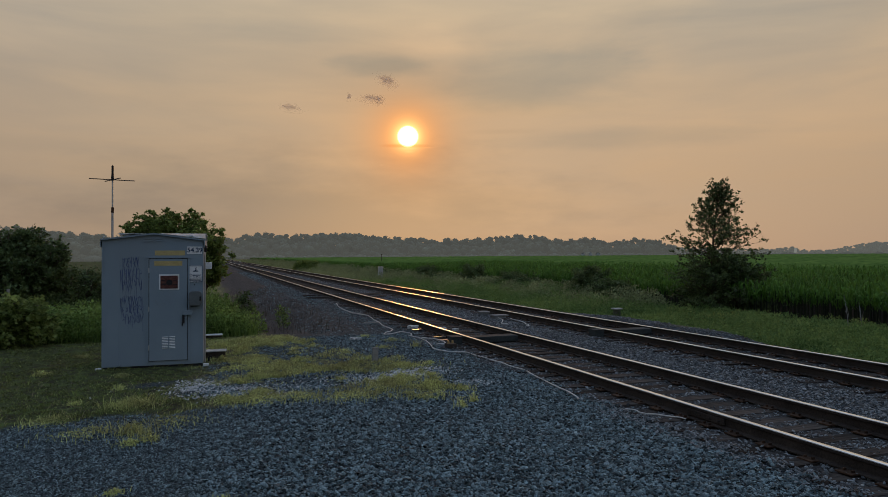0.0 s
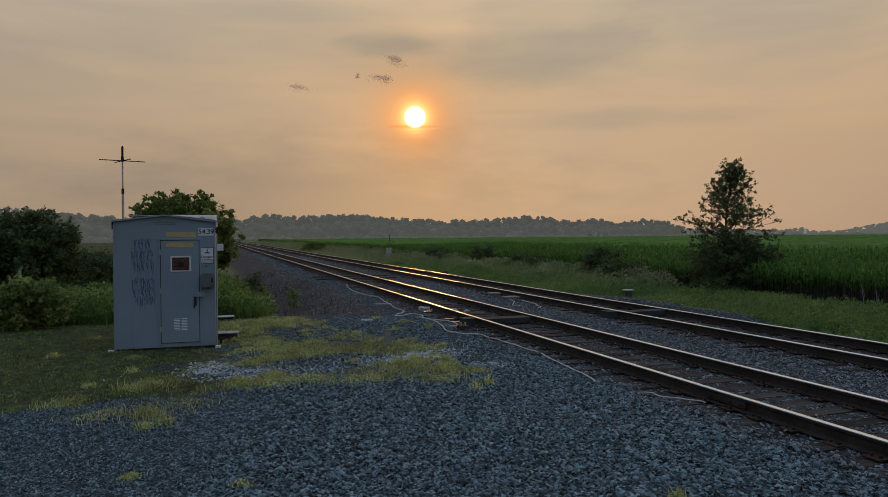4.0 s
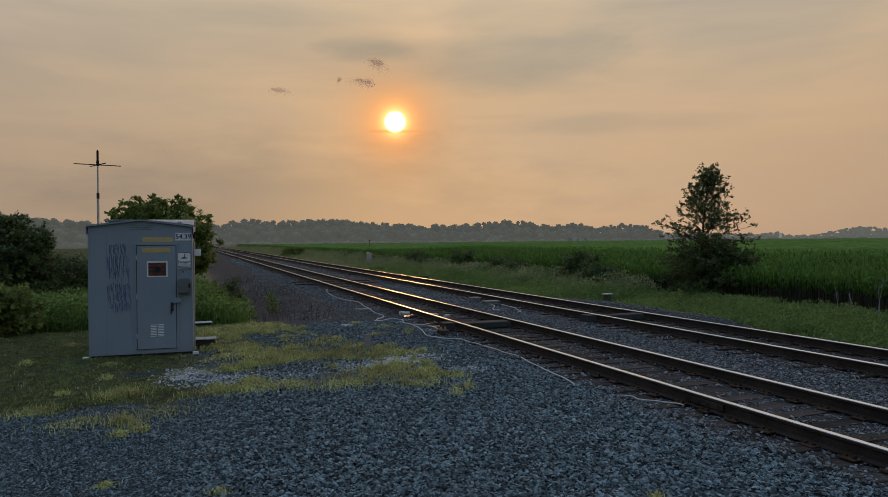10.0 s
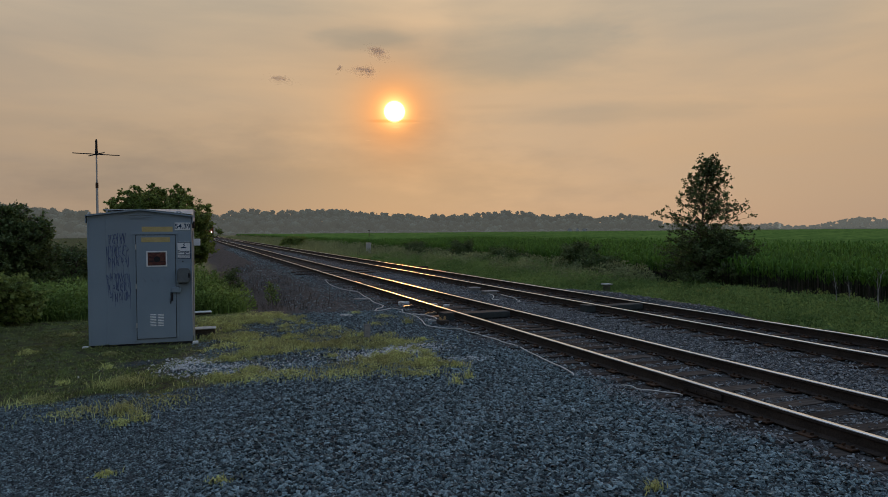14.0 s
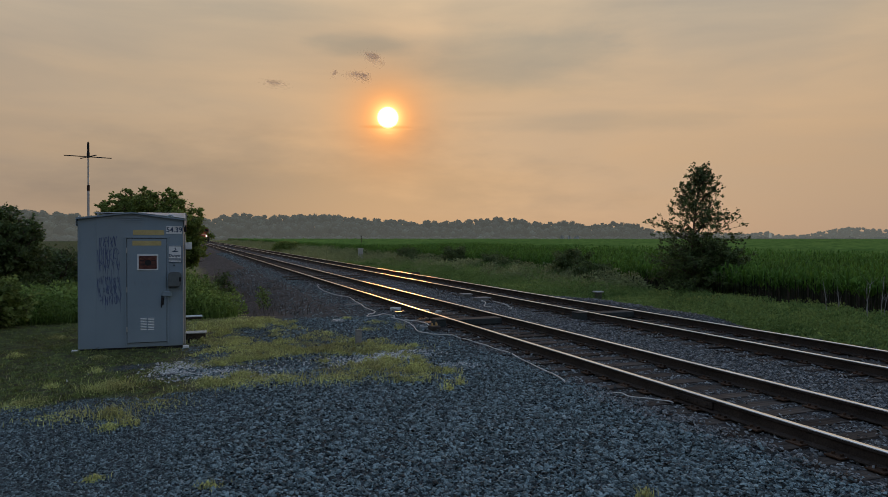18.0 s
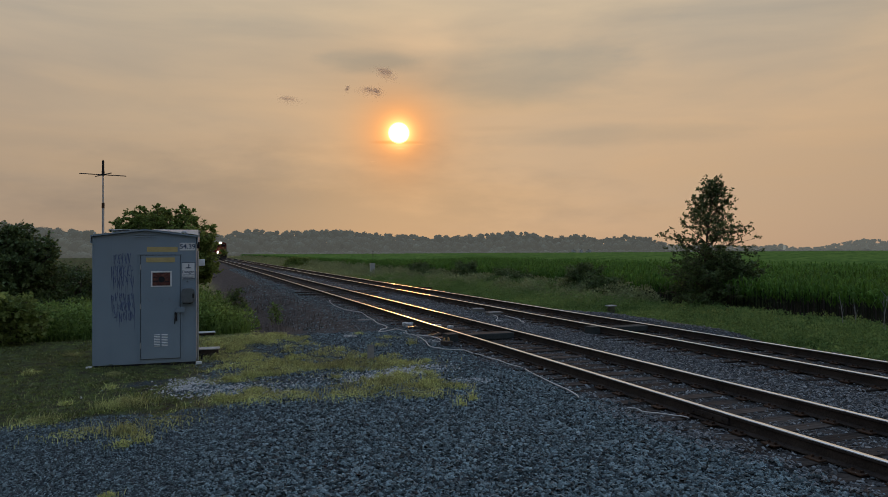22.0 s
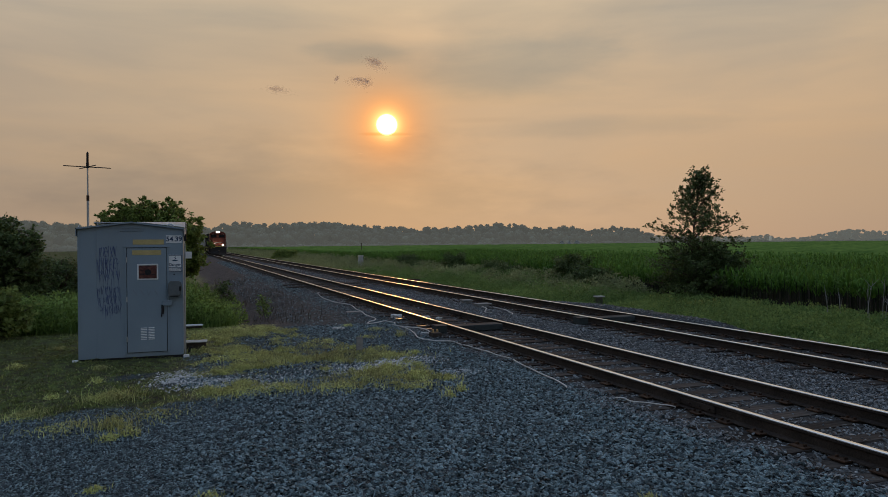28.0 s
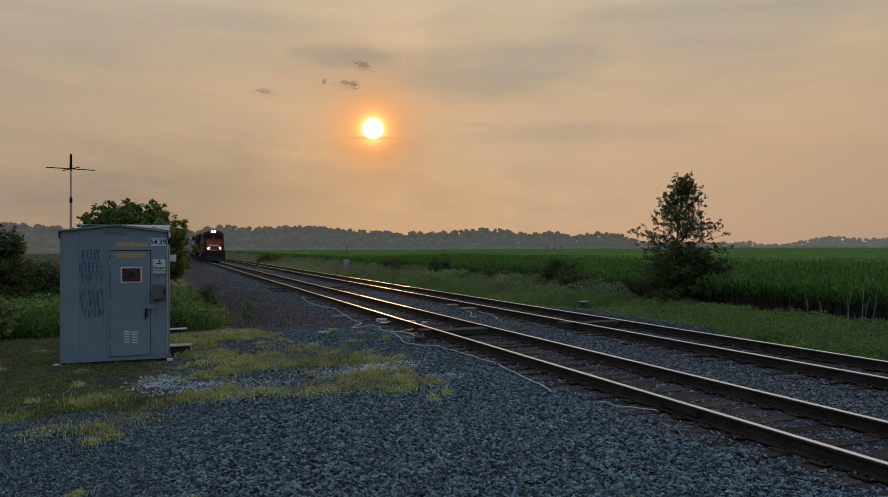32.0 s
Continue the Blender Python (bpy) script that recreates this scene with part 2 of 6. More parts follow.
# ---- materials ----
def surf(name, c1, c2, rough=0.8, metal=0.0, scale=4.0, fine=60.0, bump=0.3, depth=0.01, vary=0.0, island=0.0, through_light=0.0,
         stain=None, spec=0.2, stretch=None):
    """A surface of two tones mixed by noise at two scales, with fine relief. vary: by object; island: by loose piece."""
    m = bpy.data.materials.new(name)
    m.use_nodes = True
    nt = m.node_tree
    N, L = nt.nodes.new, nt.links.new
    p = nt.nodes["Principled BSDF"]
    tc = N("ShaderNodeTexCoord")
    coord = tc.outputs["Object"]
    if stretch:
        mp = N("ShaderNodeMapping")
        mp.inputs["Scale"].default_value = stretch
        L(coord, mp.inputs[0])
        coord = mp.outputs[0]
    noises = []
    for s, d in ((scale, 4), (fine, 3)):
        n = N("ShaderNodeTexNoise")
        n.inputs["Scale"].default_value, n.inputs["Detail"].default_value = s, d
        L(coord, n.inputs[0])
        noises.append(n.outputs[0])
    mixn = N("ShaderNodeMath")
    mixn.operation = "MULTIPLY_ADD"
    L(noises[1], mixn.inputs[0])
    mixn.inputs[1].default_value = 0.5
    half = N("ShaderNodeMath")
    half.operation = "MULTIPLY"
    L(noises[0], half.inputs[0])
    half.inputs[1].default_value = 0.5
    L(half.outputs[0], mixn.inputs[2])
    cr = N("ShaderNodeValToRGB")
    cr.color_ramp.elements[0].position, cr.color_ramp.elements[1].position = 0.36, 0.64
    cr.color_ramp.elements[0].color, cr.color_ramp.elements[1].color = (*c1, 1), (*c2, 1)
    L(mixn.outputs[0], cr.inputs[0])
    col = cr.outputs[0]
    if stain:
        n = N("ShaderNodeTexNoise")
        n.inputs["Scale"].default_value, n.inputs["Detail"].default_value = scale * 0.6, 6
        mp = N("ShaderNodeMapping")
        mp.inputs["Location"].default_value = (7, 3, 1)
        L(coord, mp.inputs[0])
        L(mp.outputs[0], n.inputs[0])
        r = N("ShaderNodeValToRGB")
        r.color_ramp.elements[0].position, r.color_ramp.elements[1].position = 0.52, 0.7
        L(n.outputs[0], r.inputs[0])
        mx = N("ShaderNodeMix")
        mx.data_type = "RGBA"
        L(r.outputs[0], mx.inputs[0])
        L(col, mx.inputs[6])
        mx.inputs[7].default_value = (*stain, 1)
        col = mx.outputs[2]
    for amount, source in ((vary, "ShaderNodeObjectInfo"), (island, "ShaderNodeNewGeometry")):
        if amount:
            o = N(source)
            mr = N("ShaderNodeMapRange")
            L(o.outputs["Random" if source.endswith("Info") else "Random Per Island"], mr.inputs[0])
            mr.inputs[3].default_value, mr.inputs[4].default_value = 1 - amount, 1 + amount
            hs = N("ShaderNodeHueSaturation")
            L(mr.outputs[0], hs.inputs["Value"])
            L(col, hs.inputs["Color"])
            col = hs.outputs[0]
    L(col, p.inputs["Base Color"])
    p.inputs["Roughness"].default_value, p.inputs["Metallic"].default_value = rough, metal
    p.inputs["Specular IOR Level"].default_value = spec
    if bump:
        b = N("ShaderNodeBump")
        b.inputs["Strength"].default_value, b.inputs["Distance"].default_value = bump, depth
        L(noises[1], b.inputs["Height"])
        L(b.outputs[0], p.inputs["Normal"])
    if through_light:
        t = N("ShaderNodeBsdfTranslucent")
        L(col, t.inputs[0])
        mx = N("ShaderNodeMixShader")
        mx.inputs[0].default_value = through_light
        L(p.outputs[0], mx.inputs[1])
        L(t.outputs[0], mx.inputs[2])
        L(mx.outputs[0], nt.nodes["Material Output"].inputs[0])
    return m


def glowing(name, colour, strength):
    m = bpy.data.materials.new(name)
    m.use_nodes = True
    p = m.node_tree.nodes["Principled BSDF"]
    p.inputs["Base Color"].default_value = (*colour, 1)
    p.inputs["Emission Color"].default_value = (*colour, 1)
    p.inputs["Emission Strength"].default_value = strength
    return m


STONE = surf("ballast_stone", (0.027, 0.041, 0.045), (0.190, 0.248, 0.258), 0.8, 0, 9, 70, 0.3, 0.01, island=0.86, spec=0.15)
STONE_DUSTY = surf("dusty_track_ballast", (0.068, 0.072, 0.074), (0.215, 0.222, 0.222), 0.8, 0, 9, 70, 0.3, 0.01, island=0.7, spec=0.2)
STONE_PALE = surf("pale_limestone", (0.28, 0.29, 0.285), (0.58, 0.58, 0.56), 0.85, 0, 9, 70, 0.3, 0.01, island=0.3)
RAIL_RUST = surf("rusted_rail_steel", (0.026, 0.021, 0.018), (0.060, 0.047, 0.039), 0.85, 0.0, 3, 50, 0.4, 0.004, spec=0.1)
RAIL_HEAD = surf("polished_rail_head", (0.76, 0.75, 0.74), (0.88, 0.87, 0.86), 0.28, 1.0, 3, 80, 0.03, 0.001, stretch=(1, 0.06, 1))
TIE_WOOD = surf("creosoted_wood", (0.034, 0.028, 0.025), (0.098, 0.082, 0.070), 0.95, 0, 3, 30, 0.6, 0.01, vary=0.35, stretch=(0.15, 1, 1), spec=0.05)
PLATE = surf("rusted_plate", (0.040, 0.024, 0.016), (0.088, 0.049, 0.030), 0.75, 0.35, 12, 80, 0.4, 0.003, vary=0.3)
PAINT_GREY = surf("grey_aluminium_paint", (0.205, 0.262, 0.310), (0.248, 0.310, 0.362), 0.6, 0.0, 1.2, 90, 0.05, 0.002, stain=(0.228, 0.272, 0.305))
GALV = surf("galvanised_steel", (0.42, 0.43, 0.44), (0.58, 0.59, 0.60), 0.4, 0.8, 8, 90, 0.1, 0.002)
WHITE = surf("white_enamel", (0.66, 0.67, 0.68), (0.78, 0.79, 0.80), 0.5, 0, 5, 60, 0.05, 0.002, stain=(0.6, 0.6, 0.58))
BLACK = surf("black_paint", (0.012, 0.012, 0.013), (0.03, 0.03, 0.032), 0.6, 0, 6, 60, 0.1, 0.002)
BARK = surf("bark", (0.05, 0.038, 0.028), (0.13, 0.10, 0.075), 0.95, 0, 10, 60, 0.8, 0.02)
LEAF = surf("tree_leaves", (0.10, 0.145, 0.04), (0.27, 0.33, 0.09), 0.7, 0, 1.5, 20, 0, 0, island=0.45, through_light=0.5, spec=0.1)
LEAF_DARK = surf("dark_leaves", (0.058, 0.090, 0.034), (0.145, 0.19, 0.07), 0.6, 0, 1.5, 20, 0, 0, island=0.5, through_light=0.35)
WEED = surf("weed_leaves", (0.10, 0.17, 0.045), (0.24, 0.33, 0.085), 0.65, 0, 0.8, 8, 0, 0, island=0.45, through_light=0.4)
GRASS = surf("lawn_grass", (0.25, 0.24, 0.11), (0.60, 0.64, 0.24), 0.7, 0, 0.55, 3, 0, 0, island=0.45, through_light=0.4)
CORN = surf("corn_leaves", (0.046, 0.104, 0.020), (0.132, 0.245, 0.042), 0.75, 0, 0.5, 4, 0, 0, island=0.3, through_light=0.42, spec=0.08)
BANK = surf("bank_leaves", (0.080, 0.150, 0.048), (0.25, 0.35, 0.115), 0.8, 0, 0.45, 8, 0, 0, island=0.2, through_light=0.45, spec=0.05)
CORN_FAR = surf("corn_canopy", (0.060, 0.115, 0.027), (0.155, 0.23, 0.055), 1.0, 0, 0.12, 1.2, 0, 0, spec=0.0)
# thin olive turf, its colour lowered for the shade of hut and bushes
GRASS_DRY_SHADE = surf("shaded_olive_turf", (0.10, 0.105, 0.044), (0.20, 0.25, 0.075), 0.8, 0, 0.8, 5, 0, 0, island=0.5, through_light=0.3)
STRAW = surf("dry_straw", (0.22, 0.17, 0.10), (0.40, 0.32, 0.20), 0.9, 0, 2, 20, 0, 0, island=0.3)
BRAMBLE = surf("pale_bramble_leaves", (0.12, 0.165, 0.05), (0.30, 0.355, 0.11), 0.7, 0, 1.5, 12, 0, 0, island=0.4, through_light=0.5, spec=0.1)
BANK_DRY = surf("rank_olive_weeds", (0.16, 0.185, 0.09), (0.34, 0.38, 0.18), 0.8, 0, 0.3, 4, 0, 0, island=0.3, through_light=0.35)
DEAD = surf("dead_brown_weeds", (0.055, 0.050, 0.044), (0.13, 0.115, 0.095), 0.9, 0, 1.5, 9, 0, 0, island=0.4, through_light=0.2)


# ---- ground ----
def smooth(a, b, x):
    t = np.clip((x - a) / (b - a), 0, 1)
    return t * t * (3 - 2 * t)


def wobble(x, y, s, seed=0.0):
    """A cheap smooth noise in -1..1, for arrays."""
    r = 0
    for k, (a, b, c) in enumerate(((1.0, 0.62, 1.3), (-0.55, 1.1, 4.1), (1.7, -1.3, 2.2), (2.3, 1.9, 0.4), (-2.9, 2.4, 5.0))):
        r = r + np.sin(s * (a * x + b * y) + c + seed * (k + 1.7)) * (1.0, 0.9, 0.7, 0.5, 0.4)[k]
    return r / 2.4


def height(x, y):
    """The lie of the land: the pad and the track bed are level, the sides fall away."""
    z = -0.55 * smooth(13.0, 15.6, x) + 0.15 * smooth(17.5, 20, x)
    z = z - 0.55 * smooth(4.6, 2.2, x) * smooth(18.5, 27, y)
    z = z + 0.17 * smooth(12.2, 12.7, x) * smooth(13.9, 13.2, x) * smooth(13, 15, y) * smooth(24, 19, y)
    return z + 0.025 * wobble(x, y, 0.9) * smooth(5.0, 4.0, x) + 0.06 * wobble(x, y, 0.35, 2) * smooth(13, 15, x)


def spot(x, y, cx, cy, rx, ry, n):
    """1 inside an uneven round spot, 0 outside."""
    return smooth(1.25, 0.65, np.hypot((x - cx) / rx, (y - cy) / ry) + 0.45 * n)


BARE = ((2.2, 16.6, 1.0, 1.5, 0.8), (2.25, 12.55, 0.95, 0.75, 0.95), (0.55, 12.0, 0.75, 0.55, 1.0), (-0.55, 12.95, 0.6, 0.35, 0.95), (4.7, 12.1, 0.6, 0.9, 0.85), (1.5, 11.9, 0.7, 0.45, 0.9),
        (4.55, 11.05, 0.5, 0.4, 0.8), (-1.1, 10.35, 0.5, 0.25, 0.8), (3.3, 13.75, 0.5, 0.25, 0.6))


def grassiness(x, y):
    """0 on bare stone, 1 on turf."""
    n = wobble(x, y, 1.3, 1) * 0.5 + wobble(x, y, 3.7, 5) * 0.5 + wobble(x, y, 9.0, 3) * 0.3
    edge = np.interp(y, (9, 10.4, 11.8, 13.2, 14.4, 16.0, 18.7, 22), (3.4, 4.1, 4.9, 4.6, 3.8, 3.2, 2.5, 1.9)) + 0.4 * n
    near = np.interp(x, (-9, -2.2, -1.2, -0.4, 0.3, 1.3, 1.8, 2.4, 3.4, 4.2, 5.0), (9.9, 10.3, 10.3, 10.2, 10.6, 10.6, 11.2, 10.8, 10.7, 10.7, 11.4)) + 0.35 * n
    g = smooth(-0.2, 0.35, edge - x) * smooth(-0.2, 0.4, y - near)
    for cx, cy, rx, ry, depth in BARE:
        g = g * (1 - depth * spot(x, y, cx, cy, rx, ry, n))
    g = g * (1 - 0.85 * smooth(-0.15, 0.4, n) * smooth(-0.6, 0.6, x) * smooth(16.5, 15.0, y))
    worn = wobble(x, y, 6.5, 2) * 0.6 + wobble(x, y, 2.6, 8) * 0.6
    g = g * (1 - 0.7 * smooth(0.1, 0.7, worn) * smooth(-0.2, 1.0, x) * smooth(19, 16, y))
    right = smooth(12.9, 13.7, x + 0.35 * n)
    return np.maximum(g, right)


def dry_shade(x, y):
    """1 where the turf is thin and dry, and darkened for shade beside the hut."""
    return np.maximum(smooth(0.9, -0.4, x + 0.4 * wobble(x, y, 2.1, 4)) * smooth(18.5, 14.5, y + 0.8 * wobble(x, y, 1.6, 2)), smooth(-1.2, -2.0, x) * smooth(14, 13.5, x))


def axis_lines(lo, hi, step, far, grow):
    a = list(np.arange(lo, hi + 1e-6, step))
    s = step
    while a[-1] < far:
        s *= grow
        a.append(a[-1] + s)
    s = step
    while a[0] > -far:
        s *= grow
        a.insert(0, a[0] - s)
    return np.array(a)


def ground_material():
    m = surf("earth_and_stone", (0.036, 0.033, 0.032), (0.100, 0.093, 0.088), 0.95, 0, 2.2, 26, 0.8, 0.04, spec=0.05)
    nt = m.node_tree
    N, L = nt.nodes.new, nt.links.new
    p = nt.nodes["Principled BSDF"]
    soil = p.inputs["Base Color"].links[0].from_socket
    geo = N("ShaderNodeNewGeometry")

    def noise_ramp(scale, detail, stops):
        n = N("ShaderNodeTexNoise")
        n.inputs["Scale"].default_value, n.inputs["Detail"].default_value = scale, detail
        L(geo.outputs["Position"], n.inputs[0])
        r = N("ShaderNodeValToRGB")
        els = r.color_ramp.elements
        while len(els) < len(stops):
            els.new(0.5)
        for e, (q, c) in zip(els, stops):
            e.position, e.color = q, (*c, 1)
        L(n.outputs[0], r.inputs[0])
        return r.outputs[0]

    v = N("ShaderNodeTexVoronoi")
    v.inputs["Scale"].default_value = 30
    L(geo.outputs["Position"], v.inputs[0])
    vr = N("ShaderNodeSeparateColor")
    L(v.outputs["Color"], vr.inputs[0])
    # ground below the loose stones, darkened for the shade in their gaps
    chips = N("ShaderNodeValToRGB")
    chips.color_ramp.elements[0].color, chips.color_ramp.elements[1].color = (0.016, 0.020, 0.023, 1), (0.085, 0.099, 0.107, 1)
    L(vr.outputs[0], chips.inputs[0])
    lush = noise_ramp(5.0, 8, [(0.34, (0.085, 0.07, 0.05)), (0.5, (0.145, 0.142, 0.068)), (0.66, (0.22, 0.245, 0.095))])
    # the poorer turf left of the hut, with shade worked into its tones
    poor = noise_ramp(5.0, 8, [(0.34, (0.045, 0.038, 0.026)), (0.5, (0.068, 0.076, 0.034)), (0.66, (0.11, 0.14, 0.046))])
    at = N("ShaderNodeAttribute")
    at.attribute_name = "turf"
    far = N("ShaderNodeAttribute")
    far.attribute_name = "dust"

    def blend(f, a, b):
        n = N("ShaderNodeMix")
        n.data_type = "RGBA"
        L(f, n.inputs[0]), L(a, n.inputs[6]), L(b, n.inputs[7])
        return n.outputs[2]

    dry_shaded = N("ShaderNodeAttribute")
    dry_shaded.attribute_name = "dry_shaded"
    green = blend(dry_shaded.outputs["Fac"], lush, poor)
    bare = blend(far.outputs["Fac"], chips.outputs[0], soil)
    # soil under corn and weeds, near black for the shade among them
    soil_shade = N("ShaderNodeAttribute")
    soil_shade.attribute_name = "soil_shade"
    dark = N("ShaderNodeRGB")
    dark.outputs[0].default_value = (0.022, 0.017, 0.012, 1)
    L(blend(soil_shade.outputs["Fac"], blend(at.outputs["Fac"], bare, green), dark.outputs[0]), p.inputs["Base Color"])
    b = [n for n in nt.nodes if n.type == "BUMP"][0]
    L(v.outputs["Distance"], b.inputs["Height"])
    b.inputs["Distance"].default_value = 0.03
    b.invert = True
    return m


def build_ground():
    xs, ys = axis_lines(-5, 20, 0.25, 2600, 1.22), axis_lines(0, 40, 0.3, 2800, 1.18)
    X, Y = np.meshgrid(xs, ys)
    Z = height(X, Y)
    n, k = X.shape[1], X.shape[0]
    idx = np.arange(n * k).reshape(k, n)
    faces = np.stack([idx[:-1, :-1], idx[:-1, 1:], idx[1:, 1:], idx[1:, :-1]], -1).reshape(-1, 4)
    me = arrays_mesh("ground", np.stack([X, Y, Z], -1).reshape(-1, 3), faces)
    me.shade_smooth()
    # the last mask paints shade on the ground under corn and bank weeds
    for name, val in (("turf", grassiness(X, Y)), ("dry_shaded", dry_shade(X, Y)), ("dust", np.maximum(smooth(17, 22, Y) * smooth(5.5, 4.6, X), smooth(1.35, 1.1, np.minimum(np.abs(X - 7.11), np.abs(X - 11.2))))), ("soil_shade", np.maximum(smooth(20.4, 21.1, X) * smooth(335, 325, Y) * smooth(445, 430, X), 0.85 * smooth(13.9, 14.7, X) * smooth(22.5, 21.0, X) * smooth(64, 46, Y)))):
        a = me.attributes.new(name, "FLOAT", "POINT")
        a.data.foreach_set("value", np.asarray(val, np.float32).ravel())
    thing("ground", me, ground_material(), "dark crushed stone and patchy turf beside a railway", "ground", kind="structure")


def build_stones():
    """Loose ballast as angular chips lying over the pad and the track bed."""
    rng = np.random.default_rng(4)
    chip = np.array([(-1, -1, -0.7), (1, -1, -0.7), (1, 1, -0.7), (-1, 1, -0.7), (-0.62, -0.6, 0.9), (0.72, -0.45, 0.8), (-0.05, 0.72, 1.0)], float)
    tris = np.array([(0, 1, 5), (0, 5, 4), (1, 2, 5), (2, 6, 5), (2, 3, 6), (3, 4, 6), (3, 0, 4), (4, 5, 6)])

    def scatter(name, mat, x, y, z, size, label):
        n = len(x)
        v = chip[None] * (1 + rng.uniform(-0.4, 0.3, (n, 7, 3)))
        v *= (rng.uniform(0.6, 1.3, (n, 1, 3)) * np.array([1.2, 0.85, 0.46])) * size[:, None, None] / 2
        yaw, tx, ty = rng.uniform(0, math.pi, n), rng.normal(0, 0.2, n), rng.normal(0, 0.2, n)
        q = np.stack([np.cos(yaw), tx, ty, np.sin(yaw)], -1)
        q /= np.linalg.norm(q, axis=1, keepdims=True)
        w, a, b, c = q.T
        R = np.stack([1 - 2 * (b * b + c * c), 2 * (a * b - c * w), 2 * (a * c + b * w), 2 * (a * b + c * w), 1 - 2 * (a * a + c * c),
                      2 * (b * c - a * w), 2 * (a * c - b * w), 2 * (b * c + a * w), 1 - 2 * (a * a + b * b)], -1).reshape(n, 3, 3)
        v = np.einsum("nij,nkj->nki", R, v) + np.stack([x, y, z], -1)[:, None]
        f = (tris[None] + 7 * np.arange(n)[:, None, None]).reshape(-1, 3)
        thing(name, arrays_mesh(name, v.reshape(-1, 3), f), mat, label, "gravel", kind="stuff")

    def band(n, x0, x1, y0, y1, power=1.0):
        return rng.uniform(x0, x1, n), y0 + (y1 - y0) * rng.uniform(0, 1, n) ** power

    xs, ys = [], []
    for n, box in ((112000, (-3.6, 5.9, 3.6, 11.8, 1.15)), (24000, (-3.2, 0.4, 4.6, 10.6)), (24000, (0, 5.8, 11, 19)), (9000, (5.0, 13.2, 3.2, 14)), (16000, (8.35, 10.1, 5, 34, 1.4)),
                   (9000, (4.6, 13.2, 12, 44)), (8000, (3.0, 6.0, 17, 50, 1.2)), (2500, (4.4, 6.0, 48, 95, 1.2)), (3000, (8.35, 10.1, 34, 80, 1.2)), (7000, (12.1, 13.7, 8, 40, 1.3)), (10000, (5.7, 8.5, 4, 17, 1.2)), (5000, (5.7, 8.5, 17, 40, 1.2)), (5500, (9.8, 12.6, 8, 34, 1.3))):
        a, b = band(n, *box)
        xs.append(a), ys.append(b)
    x, y = np.concatenate(xs), np.concatenate(ys)
    keep = rng.uniform(size=len(x)) > 1.7 * grassiness(x, y)
    keep &= rng.uniform(size=len(x)) > 0.5 * smooth(5.4, 3.6, x + 0.5 * wobble(x, y, 0.9, 5)) * smooth(16, 22, y)
    keep &= (y > 5.6 - 0.384 * x) & (x > -0.27 * y - 0.3) & (x < 1.45 * y + 0.3)
    x, y = x[keep], y[keep]
    # most stones on the ties have been swept off; drifts of them stay, above all on the ends
    lift, stay = np.zeros(len(x)), np.ones(len(x), bool)
    for (a, b), rows in zip(TRACKS, TIES):
        c, rows = (a + b) / 2, np.array(rows)
        i = np.clip(np.searchsorted(rows, y), 1, len(rows) - 1)
        near = np.minimum(np.abs(y - rows[i]), np.abs(y - rows[i - 1]))
        bed = np.abs(x - c) < 1.4
        on = bed & (near < 0.125)
        drift = np.clip(-0.02 + 0.22 * wobble(x, y, 3.1, 6) + 0.15 * wobble(x, y, 1.1, 2) + 0.5 * smooth(0.95, 1.35, np.abs(x - c)), 0.01, 0.6)
        stay &= ~on | (rng.uniform(size=len(x)) < drift)
        lift = np.where(on, 0.034, np.where(bed, rng.uniform(-0.02, 0.012, len(x)), lift))
    x, y, lift = x[stay], y[stay], lift[stay]
    fine = smooth(0.5, -0.7, x + 0.5 * wobble(x, y, 0.8, 3) - 0.25 * (y - 7)) * smooth(12, 10.5, y)
    size = (0.019 + 0.028 * rng.uniform(0, 1, len(x)) ** 1.6) * (1 + 0.25 * smooth(12, 40, y) + 0.9 * smooth(40, 85, y)) * (1 - 0.42 * fine)
    z = height(x, y) + lift + size * rng.uniform(-0.02, 0.6, len(x))
    used = rng.uniform(size=len(x)) < smooth(5.4, 6.0, x + 0.3 * wobble(x, y, 1.2, 4))
    for name, sel, mat, label in (("ballast", ~used, STONE, "dark blue-grey crushed stone ballast"), ("track_ballast", used, STONE_DUSTY, "dusty grey ballast of the track bed")):
        scatter(name, mat, x[sel], y[sel], z[sel], size[sel], label)
    xs, ys = [], []
    for n, cx, cy, rx, ry in ((620, -0.05, 12.55, 0.2, 0.34), (760, 0.5, 11.75, 0.34, 0.24), (420, 1.15, 11.75, 0.45, 0.22), (430, 4.62, 11.2, 0.2, 0.16), (1100, 3.9, 12.55, 0.4, 0.3), (500, 3.0, 12.3, 0.5, 0.25), (200, 0.5, 12.2, 0.6, 0.5)):
        xs.append(rng.normal(cx, rx, n)), ys.append(rng.normal(cy, ry, n))
    x, y = np.concatenate(xs), np.concatenate(ys)
    size = rng.uniform(0.015, 0.042, len(x))
    scatter("pale_stones", STONE_PALE, x, y, height(x, y) + size * 0.2, size, "pale grey limestone chips scattered in turf")


# ---- tracks ----
RAIL_TOP, RAIL_H = 0.20, 0.172
TRACKS = ((6.36, 7.86), (10.47, 11.95))
TIES = ([], [])


def rail_outline():
    h = RAIL_H
    return [(-0.075, 0), (0.075, 0), (0.075, 0.012), (0.012, 0.03), (0.009, 0.12), (0.036, 0.135), (0.037, h - 0.012), (0.026, h - 0.0),
            (-0.026, h - 0.0), (-0.037, h - 0.012), (-0.036, 0.135), (-0.009, 0.12), (-0.012, 0.03), (-0.075, 0.012)]


